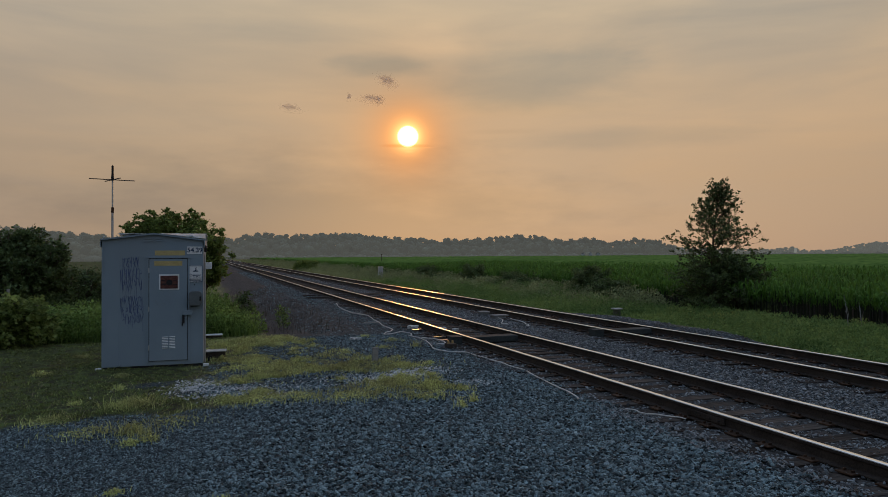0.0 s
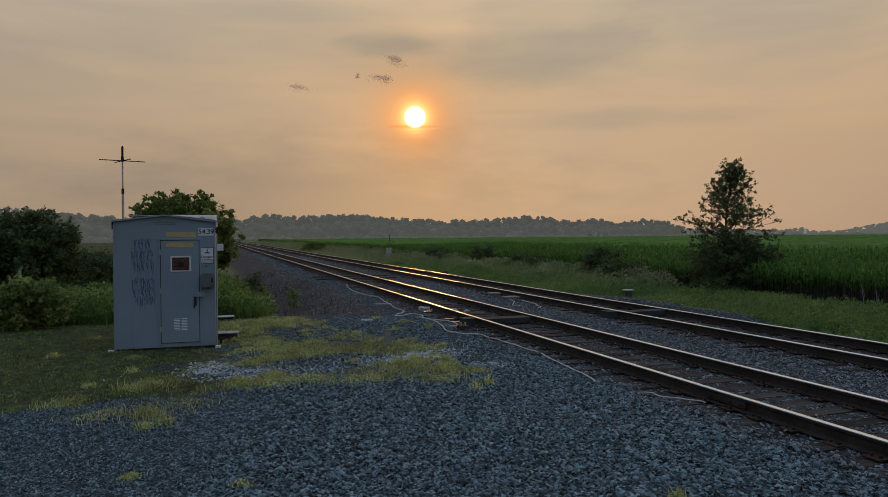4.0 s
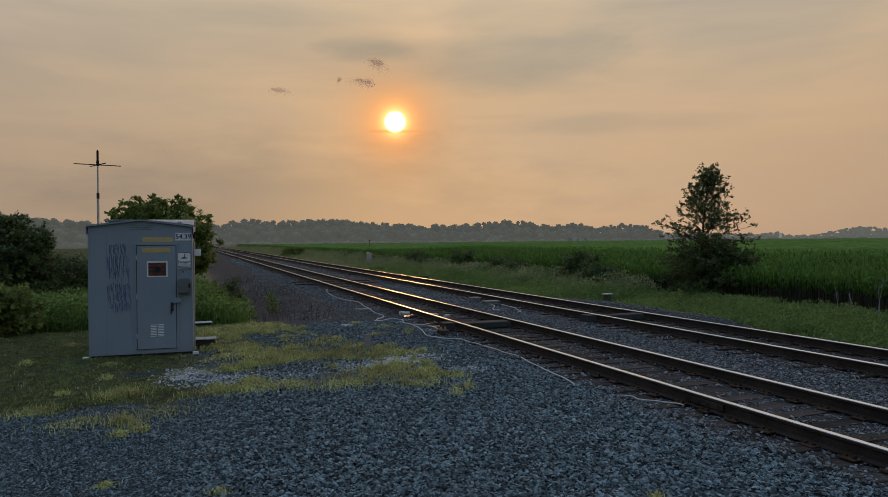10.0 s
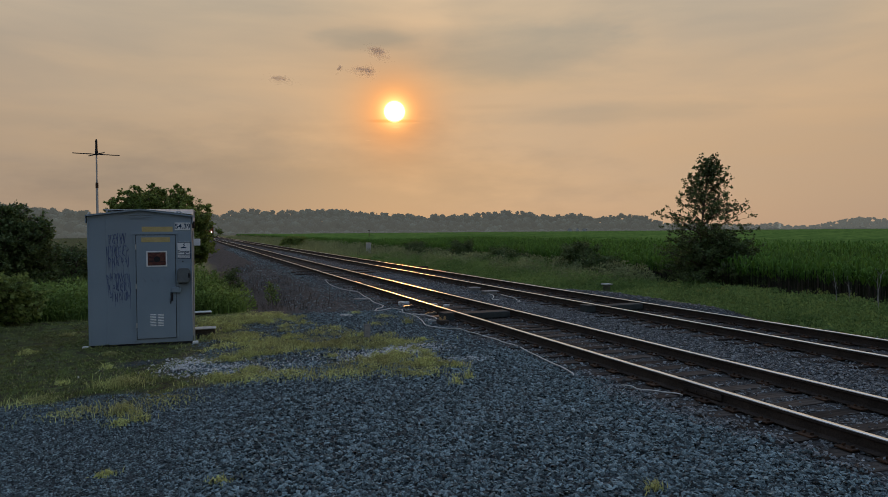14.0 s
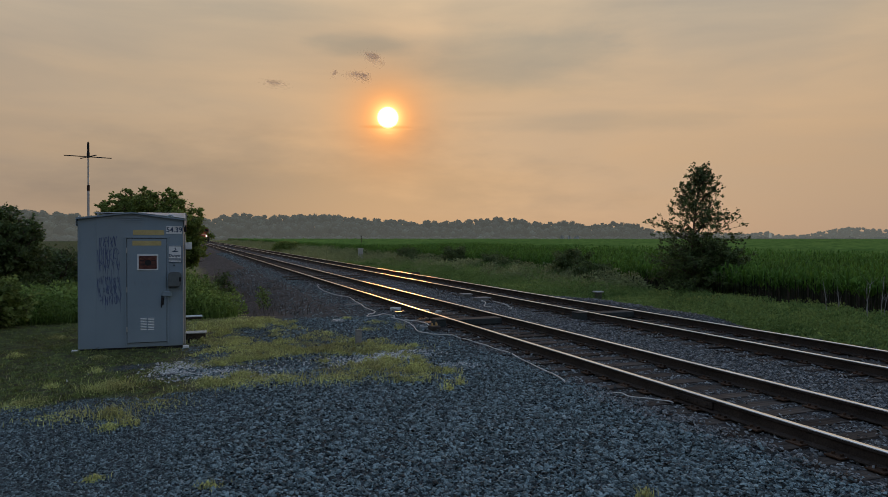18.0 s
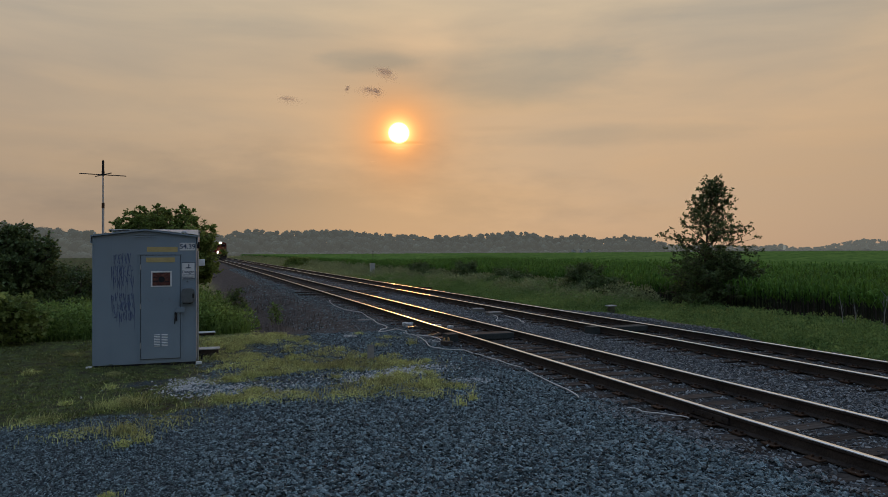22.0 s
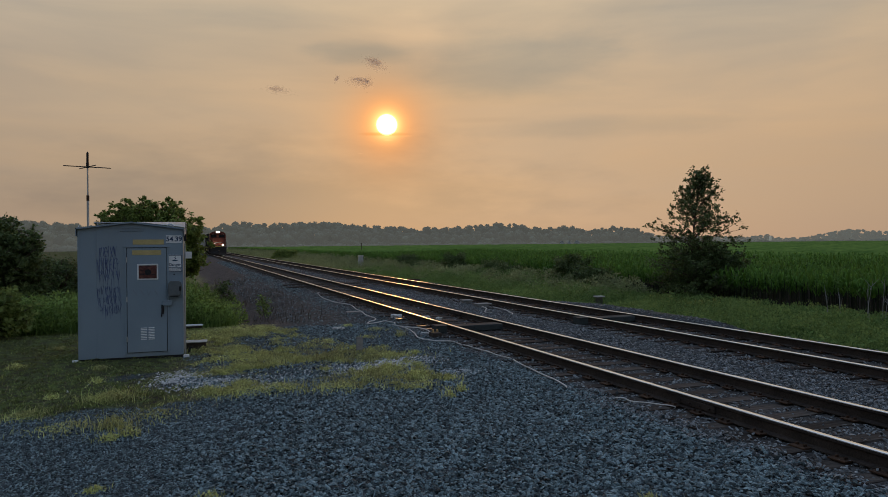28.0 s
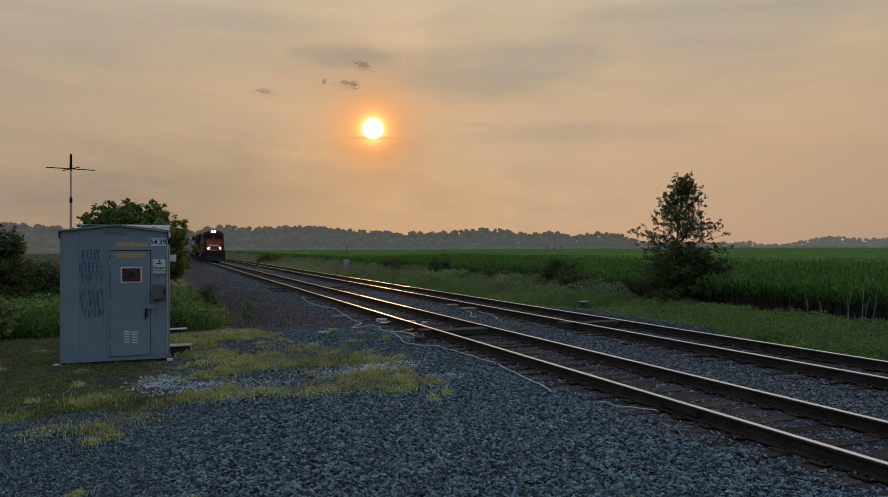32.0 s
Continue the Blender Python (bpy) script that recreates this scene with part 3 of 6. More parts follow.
def build_tracks():
    rng = random.Random(8)
    tie_mesh = []
    for k in range(5):
        g = Geo().box((0, 0, 0), (2.6, 0.225, 0.17), 0.014)
        g.v = [(x + rng.uniform(-0.006, 0.006), y + rng.uniform(-0.008, 0.008), z + rng.uniform(-0.006, 0.004)) for x, y, z in g.v]
        me = g.mesh("tie")
        me.materials.append(TIE_WOOD)
        tie_mesh.append(me)
    plate = Geo().box((0, 0, 0), (0.36, 0.2, 0.018), 0.004)
    for sx in (-0.105, 0.105):
        for sy in (-0.05, 0.05):
            plate.box((sx, sy, 0.02), (0.035, 0.02, 0.03), 0.004)
    plate = plate.mesh("tie_plate")
    plate.materials.append(PLATE)
    for (a, b), which in zip(TRACKS, ("near", "far")):
        c = (a + b) / 2
        track = thing("railway_track", None, None, "straight rusty railway track on dark wooden ties in ballast", "railway track",
                      "two parallel tracks", "structure")
        for x in (a, b):
            g = Geo().prism(rail_outline(), 600, pose(x, -14, RAIL_TOP - RAIL_H))
            part("rail", g, RAIL_RUST, track)
            h = Geo().prism([(-0.036, -0.012), (0.036, -0.012), (0.036, -0.001), (0.028, 0.004), (0.015, 0.006), (0.0, 0.0065), (-0.015, 0.006), (-0.028, 0.004), (-0.036, -0.001)], 600, pose(x, -14, RAIL_TOP))
            part("railhead", h, RAIL_HEAD, track, "bright worn running surface of the rail")
        if which == "near":
            for x, yj in ((a, 7.3), (b, 19.4)):
                bar = Geo()
                for sx in (-1, 1):
                    bar.box((x + sx * 0.03, yj, RAIL_TOP - 0.09), (0.03, 0.72, 0.085), 0.008)
                    for k in range(4):
                        bar.tube([(x + sx * 0.04, yj - 0.27 + 0.18 * k, RAIL_TOP - 0.09), (x + sx * 0.065, yj - 0.27 + 0.18 * k, RAIL_TOP - 0.09)], 0.014, 6)
                part("joint_bar", bar, RAIL_RUST, track, "bolted joint bars across a rail joint")
        y = -1.0 if which == "near" else 3.0
        far_ties = Geo()
        for k in range(330):
            yy = y + rng.uniform(-0.05, 0.05)
            TIES[which == "far"].append(yy)
            if k < 120:
                m = pose(c + rng.uniform(-0.09, 0.09), yy, -0.062 + rng.uniform(-0.02, 0.012), 0, rng.uniform(-0.5, 0.5), rng.uniform(-2.4, 2.4))
                part("tie", rng.choice(tie_mesh), TIE_WOOD, track, at=m)
                if k < 55:
                    for x in (a, b):
                        part("tie_plate", plate, PLATE, track, at=pose(x, yy, 0.034))
            else:
                far_ties.box((c, yy, -0.058), (2.6, 0.225, 0.17))
            y += 0.51
        o = part("far_ties", far_ties, TIE_WOOD, track)
        tagged(o, kind="stuff")


# ---- signal hut ----
def text_mesh(body, size, mat, parent, m, name="lettering", label="", depth=0.001):
    cu = bpy.data.curves.new("txt", "FONT")
    cu.body, cu.size, cu.align_x, cu.align_y, cu.extrude, cu.offset = body, size, "CENTER", "CENTER", depth, size * 0.02
    tmp = bpy.data.objects.new("txt", cu)
    me = bpy.data.meshes.new_from_object(tmp)
    bpy.data.objects.remove(tmp)
    bpy.data.curves.remove(cu)
    me.name = name
    return part(name, me, mat, parent, label, at=m)


def build_hut():
    """The hut stands square to the tracks; local x runs along its front, y into it, z up, from the front's near corner."""
    W, D, H, PK, X0 = 2.04, 2.2, 2.58, 2.70, 0.14
    XM = (X0 + W) / 2
    hut = thing("signal_hut", None, None, "grey painted metal railway signal hut with blue graffiti and closed door", "equipment hut",
                at=pose(-1.95, 14.98, 0.0, 0, 0.2, -1.5))
    yellow = surf("faded_yellow_tape", (0.42, 0.33, 0.14), (0.56, 0.44, 0.20), 0.7, 0, 6, 60, 0.05, 0.002)
    ink = surf("graffiti_paint", (0.05, 0.07, 0.17), (0.15, 0.19, 0.32), 0.7, 0, 14, 60, 0)
    blue = surf("sign_blue", (0.02, 0.045, 0.09), (0.03, 0.06, 0.12), 0.5, 0, 20, 60, 0)
    dark = surf("dark_gap", (0.02, 0.02, 0.022), (0.03, 0.03, 0.032), 0.8, 0, 20, 60, 0)
    grey_box = surf("lock_box_paint", (0.10, 0.115, 0.12), (0.145, 0.16, 0.165), 0.6, 0.0, 9, 70, 0.1, 0.002)
    PALE_SHEET = surf("pale_thin_sheet", (0.84, 0.84, 0.84), (0.92, 0.92, 0.92), 0.5, 0, 5, 60, 0, through_light=0.85)
    body = Geo().prism([(X0, 0.06), (W, 0.06), (W, H), (XM, PK), (X0, H)], D)
    part("wall", body, PAINT_GREY, hut)
    part("base_skid", Geo().box((XM, D / 2, 0.03), (W - X0 - 0.04, D - 0.04, 0.06), 0.01), dark, hut)
    roof = Geo()
    for s in (-1, 1):
        half = (W - X0) / 2
        x0, x1 = XM, XM + s * (half + 0.025)
        z1 = PK - (PK - H) * (half + 0.025) / half
        roof.prism([(x0, PK + 0.004), (x1, z1 + 0.004), (x1, z1 + 0.034), (x0, PK + 0.034)], D + 0.14, pose(0, -0.05, 0))
    part("roof", roof, PAINT_GREY, hut)
    shade = part("sun_shade", Geo().box((XM + 0.16, 1.0, PK + 0.022), (W - X0 - 0.2, 1.5, 0.014), 0.004), GALV, hut, "bare metal sun shade plate over the roof")
    for x, y in ((W + 0.03, 0.28), (W + 0.03, 1.7), (0.46, 0.28)):
        part("shade_strut", Geo().box((x, y, H + 0.075), (0.03, 0.03, 0.14), 0.004), GALV, shade)
    part("shade_end", Geo().prism([(XM + 0.1, PK + 0.03), (W + 0.04, H + 0.045), (W + 0.04, PK + 0.03)], 0.006, pose(0, 0.06, 0)), PALE_SHEET, shade, "thin pale end sheet under the sun shade")
    part("roof_strut", Geo().tube([(X0 - 0.03, 0.1, H), (X0 + 0.03, 0.1, H + 0.09)], 0.008, 6), GALV, hut)
    for x in (X0 - 0.023, W + 0.023):
        part("eave_trim", Geo().box((x, D / 2, H - 0.05), (0.012, D + 0.1, 0.16), 0.003), PAINT_GREY, hut)
    part("wall_seam", Geo().box((0.46, -0.001, 1.32), (0.018, 0.008, 2.5), 0.003), PAINT_GREY, hut)
    for x in (X0 + 0.012, W - 0.012):
        part("corner_post", Geo().box((x, -0.003, H / 2 + 0.02), (0.028, 0.012, H - 0.08), 0.004), PAINT_GREY, hut)
    # the door with its frame
    x0, x1, z0, z1 = 1.0, 1.74, 0.14, 2.22
    xc, zc = (x0 + x1) / 2, (z0 + z1) / 2
    for s, c in (((0.03, 0.03, z1 - z0 + 0.06), (x0 - 0.017, -0.012, zc)), ((0.03, 0.03, z1 - z0 + 0.06), (x1 + 0.017, -0.012, zc)),
                 ((x1 - x0 + 0.08, 0.04, 0.03), (xc, -0.017, z1 + 0.018))):
        part("door_frame", Geo().box(c, s, 0.004), PAINT_GREY, hut)
    part("door_gap", Geo().box((xc, -0.0015, zc), (x1 - x0, 0.006, z1 - z0)), dark, hut)
    door = part("door", Geo().box((xc, -0.014, zc), (x1 - x0 - 0.02, 0.024, z1 - z0 - 0.02), 0.005), PAINT_GREY, hut)
    for z in (0.42, 1.2, 1.98):
        part("hinge", Geo().tube([(x0 + 0.002, -0.034, z - 0.05), (x0 + 0.002, -0.034, z + 0.05)], 0.012), GALV, door)
    wx, wz = 1.385, 1.74
    part("window_frame", Geo().box((wx, -0.03, wz), (0.385, 0.014, 0.315), 0.006), WHITE, door)
    poster = surf("faded_red_notice", (0.07, 0.025, 0.022), (0.16, 0.065, 0.05), 0.6, 0, 14, 40, 0, stain=(0.03, 0.025, 0.03))
    part("notice", Geo().box((wx, -0.038, wz - 0.002), (0.33, 0.004, 0.262), 0.001), poster, door, "faded red and brown notice behind the frame")
    part("notice_mark", Geo().tube([(wx + 0.005, -0.04, wz - 0.01), (wx + 0.005, -0.043, wz - 0.01)], 0.06, 20), dark, door, "dark round mark")
    for z in (0.035, -0.05):
        for k in range(3):
            part("notice_line", Geo().box((wx - 0.11 + 0.11 * k, -0.0412, wz + z), (0.085, 0.002, 0.012)), dark, door)
    part("yellow_stripe", Geo().box((1.37, -0.0275, 2.12), (0.53, 0.003, 0.095)), yellow, door, "faded yellow covered-over strip")
    part("yellow_stripe", Geo().box((1.40, -0.0015, 2.33), (0.57, 0.004, 0.10)), yellow, hut, "faded yellow covered-over strip")
    for cx in (1.305, 1.445):
        for k in range(8):
            v = Geo().prism([(-0.055, 0), (0.055, 0), (0.055, 0.012), (-0.055, 0.012)], 0.012, pose(cx, -0.036, 0.40 + 0.032 * k, -30))
            part("louvre", v, WHITE, door)
    part("padlock_hasp", Geo().box((1.74, -0.045, 1.11), (0.17, 0.035, 0.10), 0.008), PAINT_GREY, door)
    handle = Geo().tube([(1.655, -0.03, 1.04), (1.655, -0.075, 1.03), (1.64, -0.08, 0.9), (1.635, -0.075, 0.84)], [0.018, 0.018, 0.013, 0.01])
    handle.box((1.655, -0.032, 0.98), (0.05, 0.012, 0.18), 0.006)
    part("handle", handle, BLACK, door, "black lever handle")
    scrawl = Geo()
    rng = random.Random(3)

    def stroke(pts, r=0.006):
        scrawl.tube([(x, -0.002, z) for x, z in pts], r, 4)
    marks = (((0, 1), (0.1, -1)), ((0, 1), (0.9, 0.3), (0.1, -0.1)), ((0, 1), (0.5, -0.9), (1, 1)), ((1, 0.9), (0.1, 0.5), (0, -0.6), (0.9, -1)), ((0, -0.1), (0.9, 0.1)), ((0.9, 1), (0.85, -1)), ((0.1, 0.9), (0.8, -0.9)))
    for zc2, n, xa, xb, tall in ((2.13, 5, 0.52, 0.84, 0.10), (1.91, 6, 0.48, 0.90, 0.11), (1.70, 5, 0.50, 0.88, 0.10), (1.37, 6, 0.47, 0.90, 0.085), (1.19, 6, 0.50, 0.92, 0.085), (1.00, 5, 0.53, 0.92, 0.085)):
        wide = (xb - xa) / n * 0.72
        for k in range(n):
            x, z = xa + (xb - xa) * k / n + rng.uniform(-0.008, 0.008), zc2 + rng.uniform(-0.025, 0.025)
            for form in rng.sample(marks, 3):
                stroke([(x + wide * u + rng.uniform(-0.008, 0.008), z + tall * w + rng.uniform(-0.012, 0.012)) for u, w in form], rng.uniform(0.003, 0.0065))
            for u in (0.1, 0.85):
                if rng.random() < 0.6:
                    stroke([(x + wide * u, z - tall * 0.8), (x + wide * u + 0.003, z - tall - rng.uniform(0.03, 0.2))], 0.0022)
    part("graffiti", scrawl, ink, hut, "dark blue dripping graffiti scrawl")
    thin = surf("thin_ink", (0.2, 0.22, 0.27), (0.27, 0.30, 0.34), 0.7, 0, 9, 60, 0)
    for k in range(4):
        x = 1.12 + 0.13 * k
        e = rng.uniform(-0.04, 0.04)
        part("faint_scrawl", Geo().tube([(x, -0.0265, 1.36 + e), (x + 0.03 + e, -0.0265, 1.27 + 0.5 * e), (x + 0.06, -0.0265, 1.35 - e)], 0.004, 4), thin, door)
    # number plate of the milepost, danger sign, lock box, vents
    num = part("milepost_plate", Geo().box((1.875, -0.004, 2.385), (0.30, 0.008, 0.155), 0.003), WHITE, hut)
    text_mesh("54.39", 0.135, blue, num, pose(1.875, -0.010, 2.385, 90))
    sign = part("danger_sign", Geo().box((1.885, -0.004, 1.90), (0.28, 0.008, 0.345), 0.003), WHITE, hut, "white danger sign with blue lettering")
    b = Geo()
    for s, c in (((0.27, 0.003, 0.013), (1.885, -0.009, 2.063)), ((0.27, 0.003, 0.013), (1.885, -0.009, 1.737)),
                 ((0.013, 0.003, 0.335), (1.755, -0.009, 1.90)), ((0.013, 0.003, 0.335), (2.015, -0.009, 1.90))):
        b.box(c, s)
    part("sign_border", b, blue, sign)
    text_mesh("Danger", 0.075, blue, sign, pose(1.885, -0.009, 1.872, 90))
    sym = Geo().prism([(-0.05, 0), (0.06, 0), (0.05, 0.02), (0.0, 0.028), (-0.045, 0.018)], 0.003, pose(1.885, -0.011, 1.945))
    sym.prism([(-0.012, 0.0), (0.03, 0.03), (0.012, 0.05), (0.035, 0.085), (-0.01, 0.05), (0.008, 0.035)], 0.003, pose(1.885, -0.011, 1.965))
    part("sign_symbol", sym, blue, sign)
    for z in (1.815, 1.79, 1.765):
        part("sign_line", Geo().box((1.885, -0.0095, z), (0.23, 0.002, 0.010)), blue, sign)
    round_box = [(0.125 * math.copysign(abs(math.cos(a)) ** 0.45, math.cos(a)), 0.15 * math.copysign(abs(math.sin(a)) ** 0.45, math.sin(a))) for a in (2 * math.pi * k / 24 for k in range(24))]
    lb = part("lock_box", Geo().prism(round_box, 0.13, pose(1.885, -0.13, 1.395)), grey_box, hut, "dark grey rounded steel meter box", smooth=False)
    part("lock_box_cover", Geo().prism([(0.88 * u, 0.88 * w) for u, w in round_box], 0.02, pose(1.885, -0.15, 1.395)), grey_box, lb)
    part("lock_box_latch", Geo().box((1.985, -0.15, 1.40), (0.035, 0.03, 0.09), 0.008), BLACK, lb)
    part("lock_box_foot", Geo().box((1.87, -0.07, 1.25), (0.15, 0.06, 0.03), 0.006), BLACK, lb)
    part("bolt", Geo().tube([(1.87, 0, 1.68), (1.87, -0.02, 1.68)], 0.014), BLACK, hut)
    for k in range(3):
        for dx in (-0.11, 0.11):
            part("gable_louvre", Geo().box((XM + dx, -0.006, 2.545 + 0.035 * k), (0.19, 0.014, 0.012), 0.003), PAINT_GREY, hut)
    # right flank: white junction box, hinges, conduit, lifting eye, skid feet
    part("junction_box", Geo().box((W + 0.10, 0.25, 2.06), (0.13, 0.16, 0.14), 0.014), WHITE, hut, "small white junction box on the flank")
    part("conduit", Geo().tube([(W + 0.03, 0.16, 0.05), (W + 0.03, 0.16, 2.3)], 0.016), GALV, hut)
    part("flank_vent", Geo().box((W + 0.035, 0.3, 2.42), (0.05, 0.1, 0.14), 0.006), BLACK, hut)
    part("lifting_eye", Geo().tube([(1.75, 0.035, H - 0.02), (1.75, 0.035, H + 0.075), (1.78, 0.035, H + 0.105), (1.83, 0.035, H + 0.105), (1.86, 0.035, H + 0.075), (1.86, 0.035, H - 0.02)], 0.016), GALV, hut)
    for x in (X0 - 0.06, W + 0.05):
        part("anchor_foot", Geo().box((x, 0.02, 0.025), (0.11, 0.09, 0.05), 0.01), WHITE, hut)
    # antenna mast with four radials
    mast = part("antenna_mast", Geo().tube([(0.07, 1.9, 2.4), (0.07, 1.9, 3.30), (0.07, 1.9, 3.31), (0.07, 1.9, 3.97)], [0.026, 0.026, 0.018, 0.018], 10), GALV, hut, "thin galvanised antenna mast")
    part("mast_collar", Geo().tube([(0.07, 1.9, 3.24), (0.07, 1.9, 3.36)], 0.03, 10), PLATE, mast)
    part("antenna_whip", Geo().tube([(0.07, 1.9, 3.96), (0.07, 1.9, 4.06), (0.07, 1.9, 4.09), (0.07, 1.9, 4.28), (0.07, 1.9, 4.31)], [0.03, 0.03, 0.024, 0.024, 0.008], 10), BLACK, mast)
    for a in (18, 117, 198, 297):
        d = Vector((math.cos(radians(a)), math.sin(radians(a)), 0.0)) * 0.47
        part("radial", Geo().tube([(0.07, 1.9, 3.98), (0.07 + d.x, 1.9 + d.y, 3.98)], 0.011, 6), BLACK, mast)


build_ground()
build_tracks()
build_hut()


# ---- plants ----
def leaf_arrays(rng, c, size, droop=0.3, ways=None):
    """Folded leaves, one quad each, at the points c; ways: where each one points."""
    n = len(c)
    if ways is None:
        a = rng.normal(size=(n, 3))
        a[:, 2] = a[:, 2] * 0.6 - droop
    else:
        a = ways + 0.001
        c = c + a * size * 0.45
    a = a / np.linalg.norm(a, axis=1, keepdims=True)
    b = np.cross(a, rng.normal(size=(n, 3)))
    b /= np.linalg.norm(b, axis=1, keepdims=True) + 1e-9
    nrm = np.cross(a, b)
    l = size * rng.uniform(0.6, 1.25, (n, 1))
    w = l * rng.uniform(0.25, 0.36, (n, 1))
    v = np.stack([c - a * l * 0.5, c + b * w + nrm * w * 0.35, c + a * l * 0.5, c - b * w + nrm * w * 0.35], 1)
    return v.reshape(-1, 3), np.arange(4 * n).reshape(-1, 4)


def make_tree(name, label, category, base, h, radius, limbs, twigs, leaves, leaf, trunk_r, seed, mat, stems=1, group="", low=0.08, twig_len=0.45, ragged=1.0, dome=False, tuft=0.0):
    """A woody plant: trunk and limbs as tapered bars, twigs at their outer halves, leaves along the twigs. radius: spread by height share. tuft: share of the leaves that stand
    in whorls at the twigs' ends."""
    rng = np.random.default_rng(seed)
    wood, tips = Geo(), []
    trunks = []
    for s in range(stems):
        a = rng.uniform(0, 6.28)
        off = np.array([math.cos(a), math.sin(a)]) * (0 if stems == 1 else radius(0.3) * 0.35)
        bend = rng.normal(0, 0.03 * h, (6, 2)).cumsum(0) * 0.5
        hh = h * (0.8 if dome else 0.94 if s == 0 else rng.uniform(0.6, 0.9))
        pts = [(off[0] * (0.15 + 0.85 * k / 5) + bend[k, 0] * k / 5, off[1] * (0.15 + 0.85 * k / 5) + bend[k, 1] * k / 5, hh * k / 5 - (0.1 if k == 0 else 0)) for k in range(6)]
        wood.tube(pts, [trunk_r * (1 - 0.17 * k) for k in range(6)], 7)
        trunks.append(np.array(pts))
    lob = rng.uniform(0, 6.28, 4)
    centres, ways = [], []
    for k in range(limbs):
        tr = trunks[k % stems]
        f = low + (0.88 - low) * ((k + rng.uniform(0, 1)) / limbs) ** 1.1
        i = min(int(f * 5), 4)
        p0 = tr[i] + (tr[i + 1] - tr[i]) * (f * 5 - i)
        az = k * 2.4 + rng.uniform(-0.5, 0.5)
        ft = min(f + rng.uniform(0.02, 0.16), 0.99)
        if dome:
            u = (k + rng.uniform(0, 1)) / limbs
            ft = max(0.06, low) + (0.97 - max(0.06, low)) * u ** 0.8
            f = 0.6 * ft
            i = min(int(f * 5), 4)
            p0 = tr[i] + (tr[i + 1] - tr[i]) * (f * 5 - i)
        uneven = 1 + ragged * (0.22 * math.sin(2 * az + lob[0] + 5 * ft) + 0.16 * math.sin(3 * az + lob[1] - 9 * ft))
        r = radius(ft) * uneven * (rng.uniform(0.35, 1.0) ** 0.5 if dome else rng.uniform(0.62, 1.05))
        p2 = np.array([(0 if dome else tr[-1][0] * ft) + math.cos(az) * r, (0 if dome else tr[-1][1] * ft) + math.sin(az) * r, h * ft])
        p1 = (p0 + p2) / 2 + np.array([0, 0, 0.05 * h * rng.uniform(-0.3, 1)])
        q = [p0 * (1 - t) ** 2 + 2 * p1 * t * (1 - t) + p2 * t * t for t in (0, 0.33, 0.66, 1)]
        rr = trunk_r * (0.42 - 0.28 * f)
        wood.tube(q, [rr, rr * 0.7, rr * 0.45, rr * 0.2], 5, False)
        for j in range(twigs):
            t = rng.uniform(0.3, 1.0)
            s0 = p0 * (1 - t) ** 2 + 2 * p1 * t * (1 - t) + p2 * t * t
            d = rng.normal(size=3) * np.array([1, 1, 0.7]) + 0.7 * (p2 - p0) / (np.linalg.norm(p2 - p0) + 1e-6) + np.array([0, 0, 0.35])
            d /= np.linalg.norm(d)
            s1 = s0 + d * twig_len * rng.uniform(0.5, 1.2) * (1 - 0.4 * ft)
            wood.tube([s0, s1], [0.009, 0.003], 3, False)
            u = np.where(rng.uniform(size=(leaves, 1)) < tuft, rng.uniform(0.88, 1.02, (leaves, 1)), rng.uniform(0.15, 1.05, (leaves, 1)))
            centres.append(s0 + (s1 - s0) * u + rng.normal(0, leaf * (0.55 - 0.42 * tuft), (leaves, 3)))
            ways.append(d * 0.55 + rng.normal(size=(leaves, 3)) * np.array([0.75, 0.75, 0.5]) + np.array([0, 0, -0.25]))
    v, f = leaf_arrays(rng, np.concatenate(centres), leaf, ways=np.concatenate(ways))
    ob = thing(name, None, None, label, category, group, at=pose(*base))
    part("trunk", wood, BARK, ob)
    part("crown", arrays_mesh("crown", v, f), mat, ob)
    return ob


def blades(name, x, y, z, h, w, mat, label, category, lean=0.35, seed=1):
    """Grass blades: two bent quads each."""
    rng = np.random.default_rng(seed)
    n = len(x)
    a, b = rng.uniform(0, 6.28, n), rng.uniform(0, 6.28, n)
    L = (lean * h * rng.uniform(0.2, 1.3, n))
    dx, dy, sx, sy = np.cos(a) * L, np.sin(a) * L, np.cos(b) * w / 2, np.sin(b) * w / 2
    rows = []
    for f, wf in ((-0.05, 1.0), (0.55, 0.8), (1.0, 0.12)):
        cx, cy, cz = x + dx * f * abs(f), y + dy * f * abs(f), z + h * f * (1 - 0.12 * f)
        rows.append(np.stack([cx - sx * wf, cy - sy * wf, cz], -1))
        rows.append(np.stack([cx + sx * wf, cy + sy * wf, cz], -1))
    v = np.stack(rows, 1).reshape(-1, 3)
    o = 6 * np.arange(n)[:, None]
    f = np.stack([o + np.array([[0, 1, 3, 2]]), o + np.array([[2, 3, 5, 4]])], 1).reshape(-1, 4)
    return thing(name, arrays_mesh(name, v, f), mat, label, category, kind="stuff")


